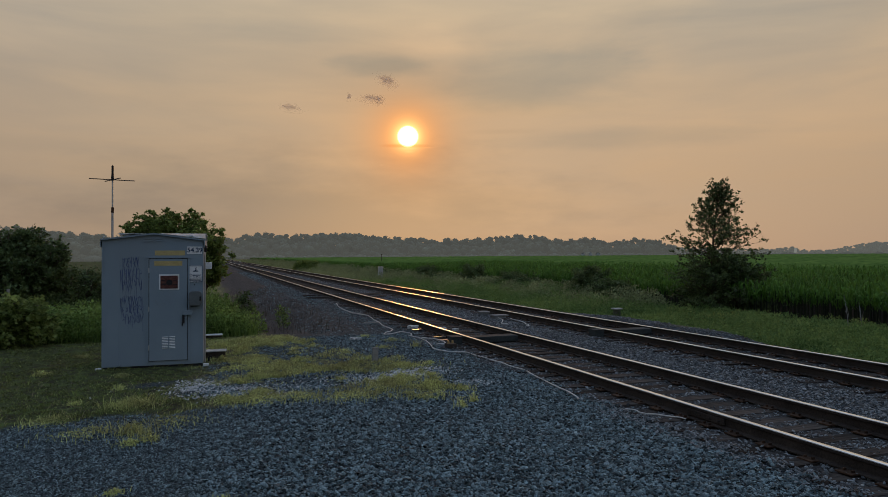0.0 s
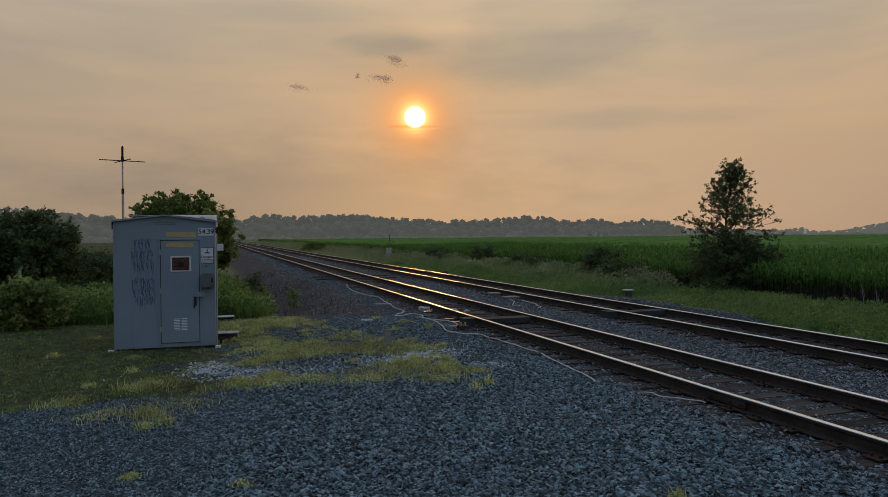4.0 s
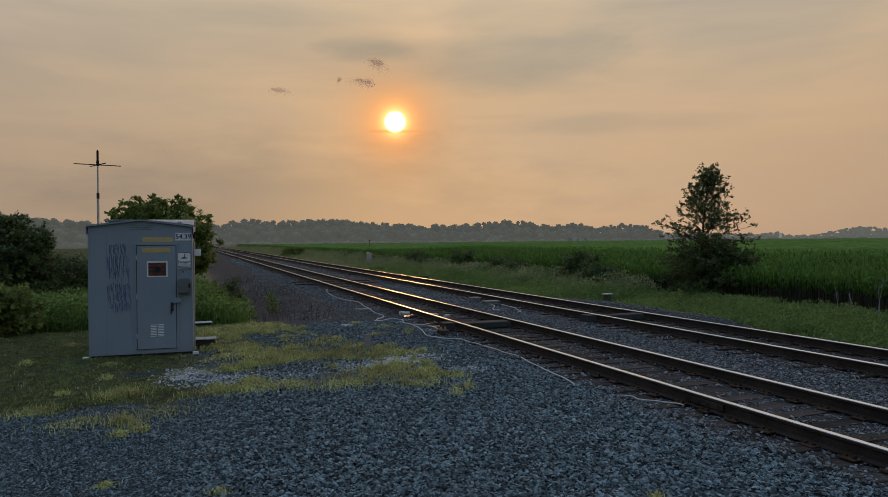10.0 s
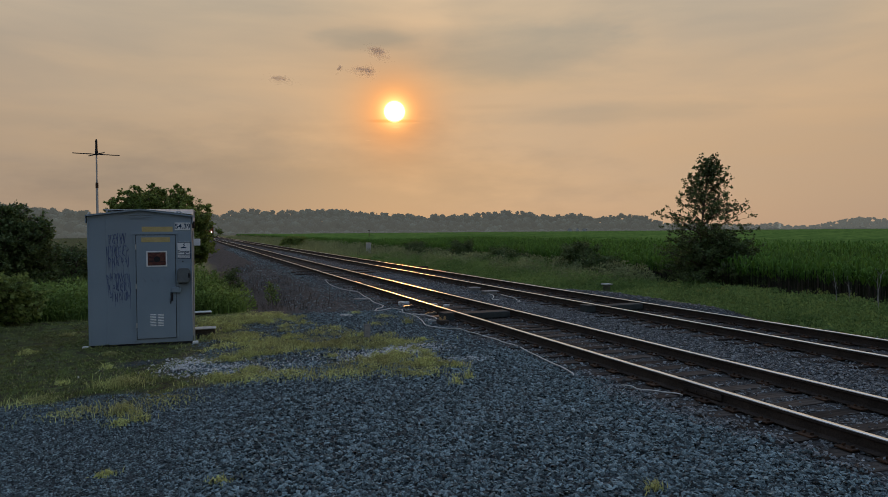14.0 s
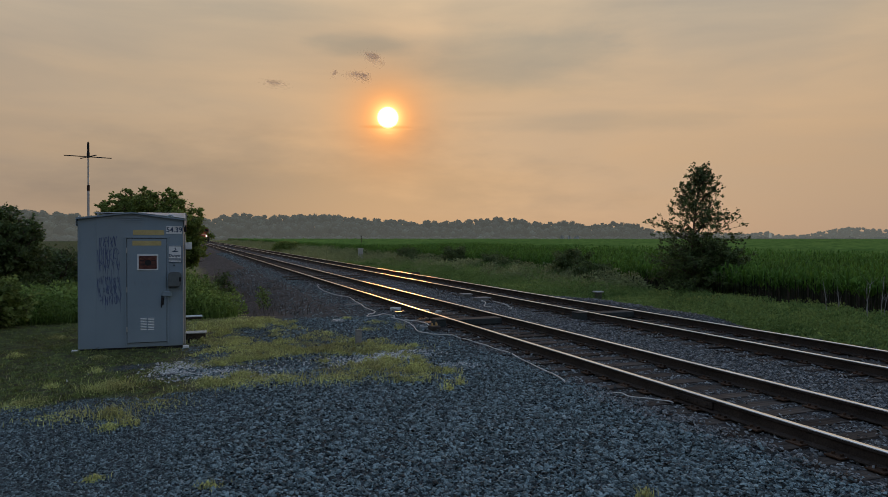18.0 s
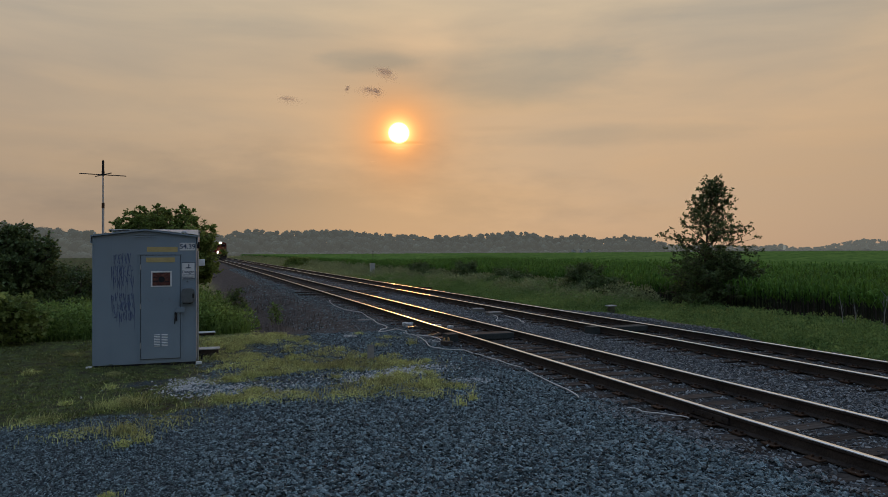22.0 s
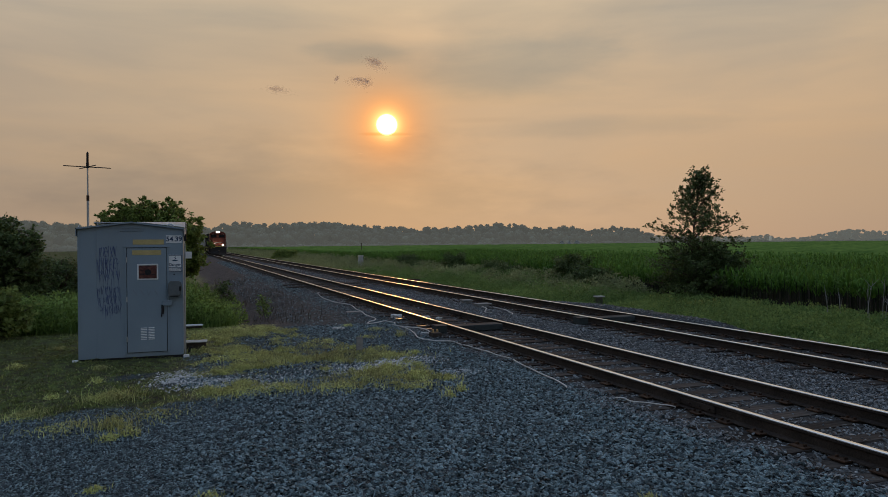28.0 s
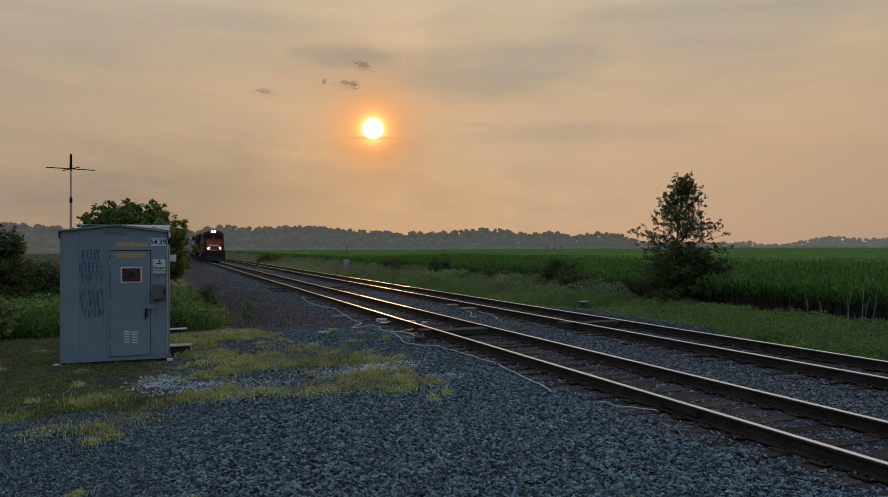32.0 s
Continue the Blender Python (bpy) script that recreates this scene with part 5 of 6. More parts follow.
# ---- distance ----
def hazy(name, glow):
    """Foliage with its haze put in as a faint even emission."""
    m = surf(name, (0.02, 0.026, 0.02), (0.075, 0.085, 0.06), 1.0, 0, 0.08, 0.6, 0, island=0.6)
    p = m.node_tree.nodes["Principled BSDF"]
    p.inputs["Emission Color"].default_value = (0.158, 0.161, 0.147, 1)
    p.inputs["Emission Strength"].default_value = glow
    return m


# haze painted as glow: more on the front edge, most on the farthest trees
WOODS, WOODS_FOOT, WOODS_FAR = hazy("woods_haze_glow", 0.40), hazy("wood_edge_haze_glow", 0.435), hazy("farthest_woods", 0.62)


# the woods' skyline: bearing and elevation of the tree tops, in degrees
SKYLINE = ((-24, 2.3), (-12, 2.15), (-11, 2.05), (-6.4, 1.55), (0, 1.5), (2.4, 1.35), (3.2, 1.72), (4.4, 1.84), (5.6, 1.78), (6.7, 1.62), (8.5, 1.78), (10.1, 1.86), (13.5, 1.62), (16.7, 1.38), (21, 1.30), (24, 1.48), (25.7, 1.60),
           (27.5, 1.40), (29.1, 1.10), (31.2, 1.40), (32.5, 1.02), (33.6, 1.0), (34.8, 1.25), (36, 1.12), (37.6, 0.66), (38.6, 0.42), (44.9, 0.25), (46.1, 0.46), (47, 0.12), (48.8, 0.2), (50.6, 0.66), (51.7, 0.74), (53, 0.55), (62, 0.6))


def build_woods():
    """Belts of far trees under one skyline, each crown a cluster of lumps set about with leafy clumps."""
    rng = np.random.default_rng(31)
    bm = bmesh.new()
    bmesh.ops.create_icosphere(bm, subdivisions=1, radius=1)
    ball = np.array([v.co[:] for v in bm.verts])
    tris = np.array([[v.index for v in f.verts] for f in bm.faces])
    bm.free()
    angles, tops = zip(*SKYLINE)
    belts = {"far_woods": ([], [], []), "wood_edge": ([], [], []), "farthest_woods": ([], [], [])}
    base = dict.fromkeys(belts, 0)

    def lump(dest, c, r):
        s = ball * (1 + rng.uniform(-0.25, 0.25, (len(ball), 1)))
        belts[dest][0].append(s * r + c)
        belts[dest][1].append(tris + base[dest])
        base[dest] += len(ball)

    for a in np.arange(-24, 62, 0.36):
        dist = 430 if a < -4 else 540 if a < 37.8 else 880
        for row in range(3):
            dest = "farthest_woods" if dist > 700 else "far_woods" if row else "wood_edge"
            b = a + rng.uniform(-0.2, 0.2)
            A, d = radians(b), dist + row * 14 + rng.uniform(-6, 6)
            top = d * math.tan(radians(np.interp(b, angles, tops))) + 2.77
            hh = top * (rng.uniform(0.88, 1.04) if row else rng.uniform(0.55, 0.8))
            w = max(3.2, top * rng.uniform(0.3, 0.42))
            cx, cy = math.sin(A) * d, math.cos(A) * d
            for k in range(7):
                f = (k + 0.5) / 7
                r = w * (0.8 if f < 0.6 else 1.05 * (1.2 - f) ** 0.6) * rng.uniform(0.55, 0.8)
                o = rng.normal(0, w * (0.55 - 0.28 * f), 2)
                c = np.array([cx + o[0], cy + o[1], -0.5 + min(max(hh * f, 0.6 * r), hh - 0.95 * r)])
                lump(dest, c, np.array([r, r, r * 0.8]) * 0.97)
                u = rng.normal(size=(20, 3))
                u /= np.linalg.norm(u, axis=1, keepdims=True)
                u[:, 2] = np.abs(u[:, 2]) if k > 3 else u[:, 2]
                belts[dest][2].append(c + u * r * np.array([1.0, 1.0, 0.82]) * rng.uniform(0.85, 1.1, (20, 1)))
    # low scrub at the foot of the woods
    for a in np.arange(-24, 60, 0.4):
        A, d, r = radians(a), (400 if a < -4 else 505) + rng.uniform(-6, 6), rng.uniform(1.6, 3.6)
        c = np.array([math.sin(A) * d, math.cos(A) * d, 0.0])
        lump("wood_edge", c, np.array([r * 1.5, r * 1.5, r * 0.75]))
        u = np.abs(rng.normal(size=(14, 3))) * np.array([1, 1, 1]) * rng.choice([-1, 1], (14, 3))
        u /= np.linalg.norm(u, axis=1, keepdims=True)
        u[:, 2] = np.abs(u[:, 2])
        belts["wood_edge"][2].append(c + u * np.array([r * 1.5, r * 1.5, r * 0.8]))
    for dest, mat, size, label in (("far_woods", WOODS, 1.25, "hazy dark belt of distant woods"), ("wood_edge", WOODS_FOOT, 1.1, "lower trees along the edge of distant woods, lightened by a haze glow"), ("farthest_woods", WOODS_FAR, 1.8, "pale hazy trees on the far horizon")):
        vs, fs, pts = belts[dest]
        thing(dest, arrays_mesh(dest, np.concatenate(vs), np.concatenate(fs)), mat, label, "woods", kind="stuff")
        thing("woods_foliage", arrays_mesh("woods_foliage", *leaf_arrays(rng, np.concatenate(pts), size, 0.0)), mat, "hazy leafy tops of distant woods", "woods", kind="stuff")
    roof = surf("pale_metal_roof", (0.36, 0.36, 0.36), (0.5, 0.5, 0.5), 0.5, 0, 1, 9, 0)
    for a, d, w in ((30.7, 480, 2.6), (31.3, 480, 2.0), (31.9, 480, 3.2)):
        A = radians(a)
        g = Geo().prism([(-w / 2, 0), (w / 2, 0), (w / 2, 2.2), (0, 3.4), (-w / 2, 2.2)], 6)
        barn = thing("farm_building", None, None, "small pale farm building far across the field", "farm building", "farm buildings", at=pose(math.sin(A) * d, math.cos(A) * d, -0.5, 0, 0, -a))
        part("wall", g, roof, barn)
        r = Geo().prism([(-w / 2 - 0.2, 2.15), (0, 3.45), (w / 2 + 0.2, 2.15), (w / 2 + 0.2, 2.35), (0, 3.65), (-w / 2 - 0.2, 2.35)], 6.4, pose(0, -0.2, 0))
        part("roof", r, roof, barn)
    A = radians(46.3)
    # the silo's paleness is emission too, painted as haze
    thing("silo", Geo().tube([(0, 0, 0), (0, 0, 6), (0, 0, 6.6), (0, 0, 7)], [1.2, 1.2, 0.9, 0.2], 16), hazy("silo_haze_glow", 1.2), "tall pale silo among distant trees", "silo", at=pose(math.sin(A) * 800, math.cos(A) * 800, -0.5))


def cloud_material(name, colour, cover, half, seed):
    """Thin cloud: dense in ragged cores, fading out towards the ends."""
    m = surf(name, colour, tuple(c * 1.05 for c in colour), 1.0, 0, 0.02, 0.1, 0, through_light=0.6)
    nt = m.node_tree
    N, L = nt.nodes.new, nt.links.new
    tc = N("ShaderNodeTexCoord")
    mp = N("ShaderNodeMapping")
    mp.inputs["Scale"].default_value = (1 / half[0], 0, 1 / half[1])
    L(tc.outputs["Object"], mp.inputs[0])
    ln = N("ShaderNodeVectorMath")
    ln.operation = "LENGTH"
    L(mp.outputs[0], ln.inputs[0])
    at = N("ShaderNodeMapping")
    at.inputs["Location"].default_value, at.inputs["Scale"].default_value = (seed, 3.0 * seed, 0), (0.055, 1, 0.085)
    L(tc.outputs["Object"], at.inputs[0])
    n = N("ShaderNodeTexNoise")
    n.inputs["Scale"].default_value, n.inputs["Detail"].default_value, n.inputs["Roughness"].default_value = 1.0, 6, 0.62
    L(at.outputs[0], n.inputs[0])
    d = N("ShaderNodeMath")
    d.operation = "MULTIPLY_ADD"
    L(n.outputs[0], d.inputs[0])
    d.inputs[1].default_value = 2.4
    flip = N("ShaderNodeMath")
    flip.operation = "MULTIPLY"
    L(ln.outputs["Value"], flip.inputs[0])
    flip.inputs[1].default_value = -0.9
    L(flip.outputs[0], d.inputs[2])
    mr = N("ShaderNodeMapRange")
    mr.interpolation_type = "SMOOTHSTEP"
    mr.inputs[1].default_value, mr.inputs[2].default_value, mr.inputs[3].default_value, mr.inputs[4].default_value = 0.42, 0.95, 0.0, cover
    L(d.outputs[0], mr.inputs[0])
    t = N("ShaderNodeBsdfTransparent")
    mx = N("ShaderNodeMixShader")
    L(mr.outputs[0], mx.inputs[0])
    L(t.outputs[0], mx.inputs[1])
    L(nt.nodes["Material Output"].inputs[0].links[0].from_socket, mx.inputs[2])
    L(mx.outputs[0], nt.nodes["Material Output"].inputs[0])
    return m


CLOUDS = []


def build_clouds():
    """Small ragged wisps of thin cloud by the sun, each with a paler translucent fringe, sunlight painted in as peach.
    """
    dist = 3000
    for k, (az, el, w, h, tilt, cover, glow) in enumerate(((11.55, 12.85, 17, 26, 25, 0.65, 0.15), (13.35, 12.78, 72, 24, 4, 0.55, 0.28), (14.0, 12.66, 34, 34, 20, 0.7, 0.2), (14.7, 14.2, 68, 32, 22, 0.6, 0.35), (6.85, 11.88, 76, 24, 6, 0.5, 0.12))):
        A, E = radians(az), radians(el)
        p = Vector((math.sin(A) * math.cos(E), math.cos(A) * math.cos(E), math.sin(E))) * dist

        def sheet(name, a, b, back, drop):
            nx, nz = 12, 6
            xs, zs = np.meshgrid(np.linspace(-1, 1, nx), np.linspace(-1, 1, nz))
            v = np.stack([xs * a, back + 0.12 * a * (xs ** 2 + zs ** 2), zs * b + drop], -1).reshape(-1, 3)
            i = np.arange(nx * nz).reshape(nz, nx)
            return arrays_mesh(name, v, np.stack([i[:-1, :-1], i[:-1, 1:], i[1:, 1:], i[1:, :-1]], -1).reshape(-1, 4))
        ob = thing("cloud", sheet("cloud", w, h, 0, 0), cloud_material("smoky_cloud", (0.66, 0.52, 0.45), cover, (0.62 * w, 0.6 * h), 2.0 + 3.7 * k), "small smoky grey cloud wisp drifting near the sun", "cloud", "small clouds", "stuff")
        part("lit_fringe", sheet("lit_fringe", 1.3 * w, 1.6 * h, 25, -0.25 * h), cloud_material("lit_cloud_fringe", (0.98, 0.74, 0.56), glow, (w, 1.1 * h), 9.0 + 2.9 * k), ob, "thin fringe tinted peach like sunlit cloud")
        CLOUDS.append((ob, p, az, tilt))


# ---- train ----
LOCO_RED = surf("locomotive_red", (0.135, 0.036, 0.024), (0.195, 0.055, 0.036), 0.6, 0, 1.5, 30, 0.05, 0.003, stain=(0.085, 0.03, 0.025))
LOCO_BLACK = surf("locomotive_black", (0.015, 0.014, 0.014), (0.04, 0.036, 0.033), 0.55, 0, 2, 30, 0.1, 0.004)
GRIME = surf("underframe_grime", (0.03, 0.025, 0.02), (0.075, 0.06, 0.05), 0.9, 0.1, 3, 40, 0.3, 0.006)
LIGHT_GREY = surf("pale_grey_car_paint", (0.38, 0.38, 0.38), (0.52, 0.52, 0.51), 0.6, 0, 1.2, 30, 0.1, 0.003, stain=(0.26, 0.23, 0.2))
LAMP = glowing("headlamp_glow", (1.0, 0.93, 0.78), 60.0)
DITCH = glowing("ditch_lamp_glow", (1.0, 0.90, 0.70), 45.0)
GLASS = surf("dark_cab_glass", (0.012, 0.014, 0.016), (0.02, 0.022, 0.025), 0.08, 0, 2, 9, 0)
GRAB_YELLOW = surf("yellow_grab_paint", (0.55, 0.38, 0.05), (0.65, 0.46, 0.08), 0.5, 0, 6, 40, 0)
WHEELS = []


def wheelset(parent, y, turns):
    """Two flanged wheels on an axle, turning about the axle."""
    pivot = Geo().tube([(-0.72, 0, 0), (0.72, 0, 0)], 0.08, 10)
    ws = part("wheelset", pivot, GRIME, parent, at=pose(0, y, 0.52))
    for s in (-1, 1):
        x = 0.75 * s
        w = Geo().tube([(x - 0.065 * s, 0, 0), (x - 0.04 * s, 0, 0), (x - 0.038 * s, 0, 0), (x + 0.065 * s, 0, 0)], [0.545, 0.55, 0.52, 0.515], 28)
        for k in range(6):
            a = k * math.pi / 3
            w.box((x + 0.07 * s, 0.3 * math.cos(a), 0.3 * math.sin(a)), (0.03, 0.09, 0.09), 0.01)
        part("wheel", w, GRIME, ws)
    if turns:
        WHEELS.append(ws)


def bogie(parent, y, axles, gap, turns):
    f = Geo()
    for s in (-1, 1):
        f.box((s * 1.03, y, 0.62), (0.14, gap * (axles - 1) + 1.0, 0.26), 0.04)
        for k in range(axles):
            yy = y + (k - (axles - 1) / 2) * gap
            f.box((s * 1.06, yy, 0.52), (0.2, 0.34, 0.34), 0.05)
            f.tube([(s * 1.06, yy + 0.3, 0.45), (s * 1.06, yy + 0.3, 0.78)], 0.09, 10)
    f.box((0, y, 0.7), (2.0, 0.6, 0.2), 0.04)
    part("bogie_frame", f, GRIME, parent)
    for k in range(axles):
        wheelset(parent, y + (k - (axles - 1) / 2) * gap, turns)


def locomotive(lead):
    """Front at y = 0 facing -y; z = 0 is the top of the rail."""
    RED = LOCO_RED if lead else LOCO_BLACK
    YELLOW = LOCO_BLACK if lead else LIGHT_GREY
    L = 22.3
    label = "red and black diesel freight locomotive with headlights on" if lead else "dark trailing diesel locomotive with pale handrails"
    ob = thing("locomotive", None, None, label, "locomotive", "train")
    part("underframe", Geo().box((0, L / 2 + 0.3, 1.42), (2.9, L - 0.8, 0.36), 0.04), GRIME, ob)
    part("walkway", Geo().box((0, L / 2 + 0.3, 1.63), (3.12, L - 0.6, 0.06), 0.015), LOCO_BLACK, ob)
    part("fuel_tank", Geo().prism([(-1.35, 1.25), (-1.45, 0.8), (-1.1, 0.4), (1.1, 0.4), (1.45, 0.8), (1.35, 1.25)], 6.2, pose(0, 8.0, 0)), LOCO_BLACK, ob)
    part("pilot", Geo().box((0, 0.30, 1.15), (3.0, 0.14, 1.0), 0.03), LOCO_BLACK, ob)
    plow = Geo()
    plow.add([(-1.45, 0.25, 0.75), (0, -0.35, 0.75), (1.45, 0.25, 0.75), (-1.4, 0.2, 0.12), (0, -0.55, 0.12), (1.4, 0.2, 0.12), (-1.4, 0.4, 0.12), (0, 0.4, 0.12), (1.4, 0.4, 0.12), (-1.45, 0.4, 0.75), (0, 0.4, 0.75), (1.45, 0.4, 0.75)],
             [(0, 3, 4, 1), (1, 4, 5, 2), (0, 9, 6, 3), (2, 5, 8, 11), (9, 10, 7, 6), (10, 11, 8, 7), (0, 1, 10, 9), (1, 2, 11, 10), (3, 6, 7, 4), (4, 7, 8, 5)])
    part("snow_plough", plow, LOCO_BLACK, ob)
    cp = Geo().box((0, -0.15, 0.88), (0.3, 0.8, 0.26), 0.05).box((0.08, -0.6, 0.88), (0.34, 0.26, 0.3), 0.08)
    part("coupler", cp, GRIME, ob)
    nose = Geo().prism([(-1.02, 1.66), (1.02, 1.66), (1.02, 2.95), (0.75, 3.3), (-0.75, 3.3), (-1.02, 2.95)], 1.7, pose(0, 0.95, 0))
    part("nose", nose, RED, ob)
    part("nose_door", Geo().box((0.28, 0.94, 2.4), (0.62, 0.03, 1.4), 0.015), RED, ob)
    cab = Geo().prism([(-1.5, 1.66), (1.5, 1.66), (1.5, 3.75), (1.36, 4.2), (-1.36, 4.2), (-1.5, 3.75)], 3.0, pose(0, 2.3, 0))
    part("cab", cab, RED, ob)
    roof = Geo().prism([(-1.54, 4.02), (-1.36, 4.3), (-0.9, 4.55), (-0.4, 4.66), (0.4, 4.66), (0.9, 4.55), (1.36, 4.3), (1.54, 4.02), (1.36, 4.12), (-1.36, 4.12)], 3.3, pose(0, 2.15, 0))
    part("cab_roof", roof, RED, ob)
    brow = Geo().box((0, 2.22, 4.42), (1.15, 0.34, 0.40), 0.06)
    part("headlight_housing", brow, RED, ob)
    for x in (-0.17, 0.17):
        hl = part("headlight", Geo().tube([(x, 2.05, 4.46), (x, 2.02, 4.46)], 0.145, 18), LAMP if lead else LOCO_BLACK, ob, "bright twin headlamp" if lead else "")
        part("headlight_rim", Geo().tube([(x, 2.06, 4.46), (x, 2.045, 4.46)], 0.18, 18), LOCO_BLACK, hl)
    for x in (-0.80, 0.80):
        part("ditch_light_stand", Geo().box((x, 0.45, 1.82), (0.34, 0.3, 0.36), 0.04), LOCO_BLACK, ob)
        part("ditch_light", Geo().tube([(x, 0.30, 1.98), (x, 0.26, 1.98)], 0.13, 18), DITCH if lead else LOCO_BLACK, ob, "bright ditch lamp" if lead else "")
    for x in (-0.86, 0.86):
        part("windshield", Geo().box((x * 0.86, 2.285, 3.72), (1.08, 0.04, 0.56), 0.03), GLASS, ob)
    for x in (-1.505, 1.505):
        part("side_window", Geo().box((x, 3.5, 3.5), (0.04, 1.5, 0.6), 0.03), GLASS, ob)
    for x in (-1.02, 1.02):
        part("number_board", Geo().box((x, 2.24, 4.19), (0.52, 0.06, 0.2), 0.01), WHITE, ob)
    mark = Geo().prism([(-0.7, 2.3), (-0.45, 2.5), (0.55, 2.5), (0.75, 2.38), (0.55, 2.36), (-0.35, 2.36), (-0.55, 2.22)], 0.012, pose(0, 0.918, 0))
    part("white_emblem", mark, LIGHT_GREY, ob, "plain white emblem shape on the nose")
    part("nose_stripe", Geo().box((0, 0.30, 1.70), (1.1, 0.05, 0.09), 0.01), GRAB_YELLOW, ob)
    for x in (-1.5, -1.05, 1.05, 1.5):
        part("grab_post", Geo().tube([(x, 0.35, 1.65), (x, 0.35, 2.7)], 0.022, 6), YELLOW, ob)
    for s in (-1, 1):
        part("front_rail", Geo().tube([(s * 1.5, 0.35, 2.7), (s * 1.05, 0.35, 2.7), (s * 1.05, 0.35, 2.3)], 0.02, 6), YELLOW, ob)
        part("hand_rail", Geo().tube([(s * 1.52, 5.6, 2.65), (s * 1.52, L - 0.5, 2.65)], 0.02, 6), YELLOW, ob)
        for k in range(10):
            yy = 5.6 + k * (L - 6.1) / 9
            part("stanchion", Geo().tube([(s * 1.52, yy, 1.62), (s * 1.52, yy, 2.65)], 0.018, 6), YELLOW, ob)
        for k in range(4):
            part("step", Geo().box((s * 1.42, 0.62, 0.45 + 0.33 * k), (0.32, 0.36, 0.03), 0.006), LOCO_BLACK, ob)
    hood = Geo().prism([(-0.92, 1.66), (0.92, 1.66), (0.92, 3.75), (0.7, 4.05), (-0.7, 4.05), (-0.92, 3.75)], L - 6.2, pose(0, 5.3, 0))
    part("hood", hood, LOCO_BLACK, ob)
    part("radiator", Geo().box((0, L - 3.2, 3.95), (2.9, 4.0, 0.85), 0.06), LOCO_BLACK, ob)
    part("dynamic_brake", Geo().box((0, 7.2, 3.9), (2.4, 2.8, 0.8), 0.06), LOCO_BLACK, ob)
    part("exhaust", Geo().box((0, 11.0, 4.12), (0.6, 1.3, 0.3), 0.05), GRIME, ob)
    for k in range(6):
        for s in (-1, 1):
            part("hood_door", Geo().box((s * 0.925, 9.5 + 1.25 * k, 2.7), (0.03, 1.15, 1.8), 0.012), LOCO_BLACK, ob)
    part("horn", Geo().tube([(0.4, 4.0, 4.66), (0.4, 4.0, 4.82), (0.4, 3.6, 4.84)], [0.03, 0.03, 0.07], 8), GRIME, ob)
    bogie(ob, 4.4, 3, 1.85, lead)
    bogie(ob, L - 4.2, 3, 1.85, False)
    return ob


def hopper_car():
    L = 18.0
    ob = thing("hopper_car", None, None, "pale grey covered hopper freight car", "freight car", "train")
    body = Geo().prism([(-1.25, 1.2), (-1.55, 2.0), (-1.58, 3.6), (-1.2, 4.25), (-0.5, 4.5), (0.5, 4.5), (1.2, 4.25), (1.58, 3.6), (1.55, 2.0), (1.25, 1.2)], L - 2.6, pose(0, 1.3, 0))
    part("body", body, LIGHT_GREY, ob)
    for k in range(4):
        part("hopper", Geo().add([(-1.2, 2.0 + 3.6 * k, 1.25), (1.2, 2.0 + 3.6 * k, 1.25), (1.2, 5.3 + 3.6 * k, 1.25), (-1.2, 5.3 + 3.6 * k, 1.25),
                                  (-0.4, 3.2 + 3.6 * k, 0.45), (0.4, 3.2 + 3.6 * k, 0.45), (0.4, 4.1 + 3.6 * k, 0.45), (-0.4, 4.1 + 3.6 * k, 0.45)],
                                 [(0, 1, 5, 4), (1, 2, 6, 5), (2, 3, 7, 6), (3, 0, 4, 7), (4, 5, 6, 7), (3, 2, 1, 0)]), LIGHT_GREY, ob)
    for k in range(9):
        for s in (-1, 1):
            part("rib", Geo().box((s * 1.585, 1.7 + 1.82 * k, 2.8), (0.05, 0.09, 1.6), 0.01), LIGHT_GREY, ob)
    part("roof_walk", Geo().box((0, L / 2, 4.6), (0.7, L - 2, 0.06), 0.01), GALV, ob)
    for y in (0.25, L - 0.25):
        part("end_platform", Geo().box((0, y, 1.15), (2.9, 0.5, 0.16), 0.02), GRIME, ob)
        for x in (-1.3, 1.3):
            part("end_ladder", Geo().box((x, y, 2.4), (0.4, 0.05, 2.5), 0.01), LIGHT_GREY, ob)
    part("sill", Geo().box((0, L / 2, 1.0), (0.5, L, 0.3), 0.03), GRIME, ob)
    bogie(ob, 2.0, 2, 1.75, False)
    bogie(ob, L - 2.0, 2, 1.75, False)
    return ob


TRAIN = []


def build_train():
    y = 0.0
    for ob, length in ((locomotive(True), 23.0), (locomotive(False), 23.0), (hopper_car(), 18.4), (hopper_car(), 18.4), (hopper_car(), 18.4)):
        TRAIN.append((ob, y))
        y += length


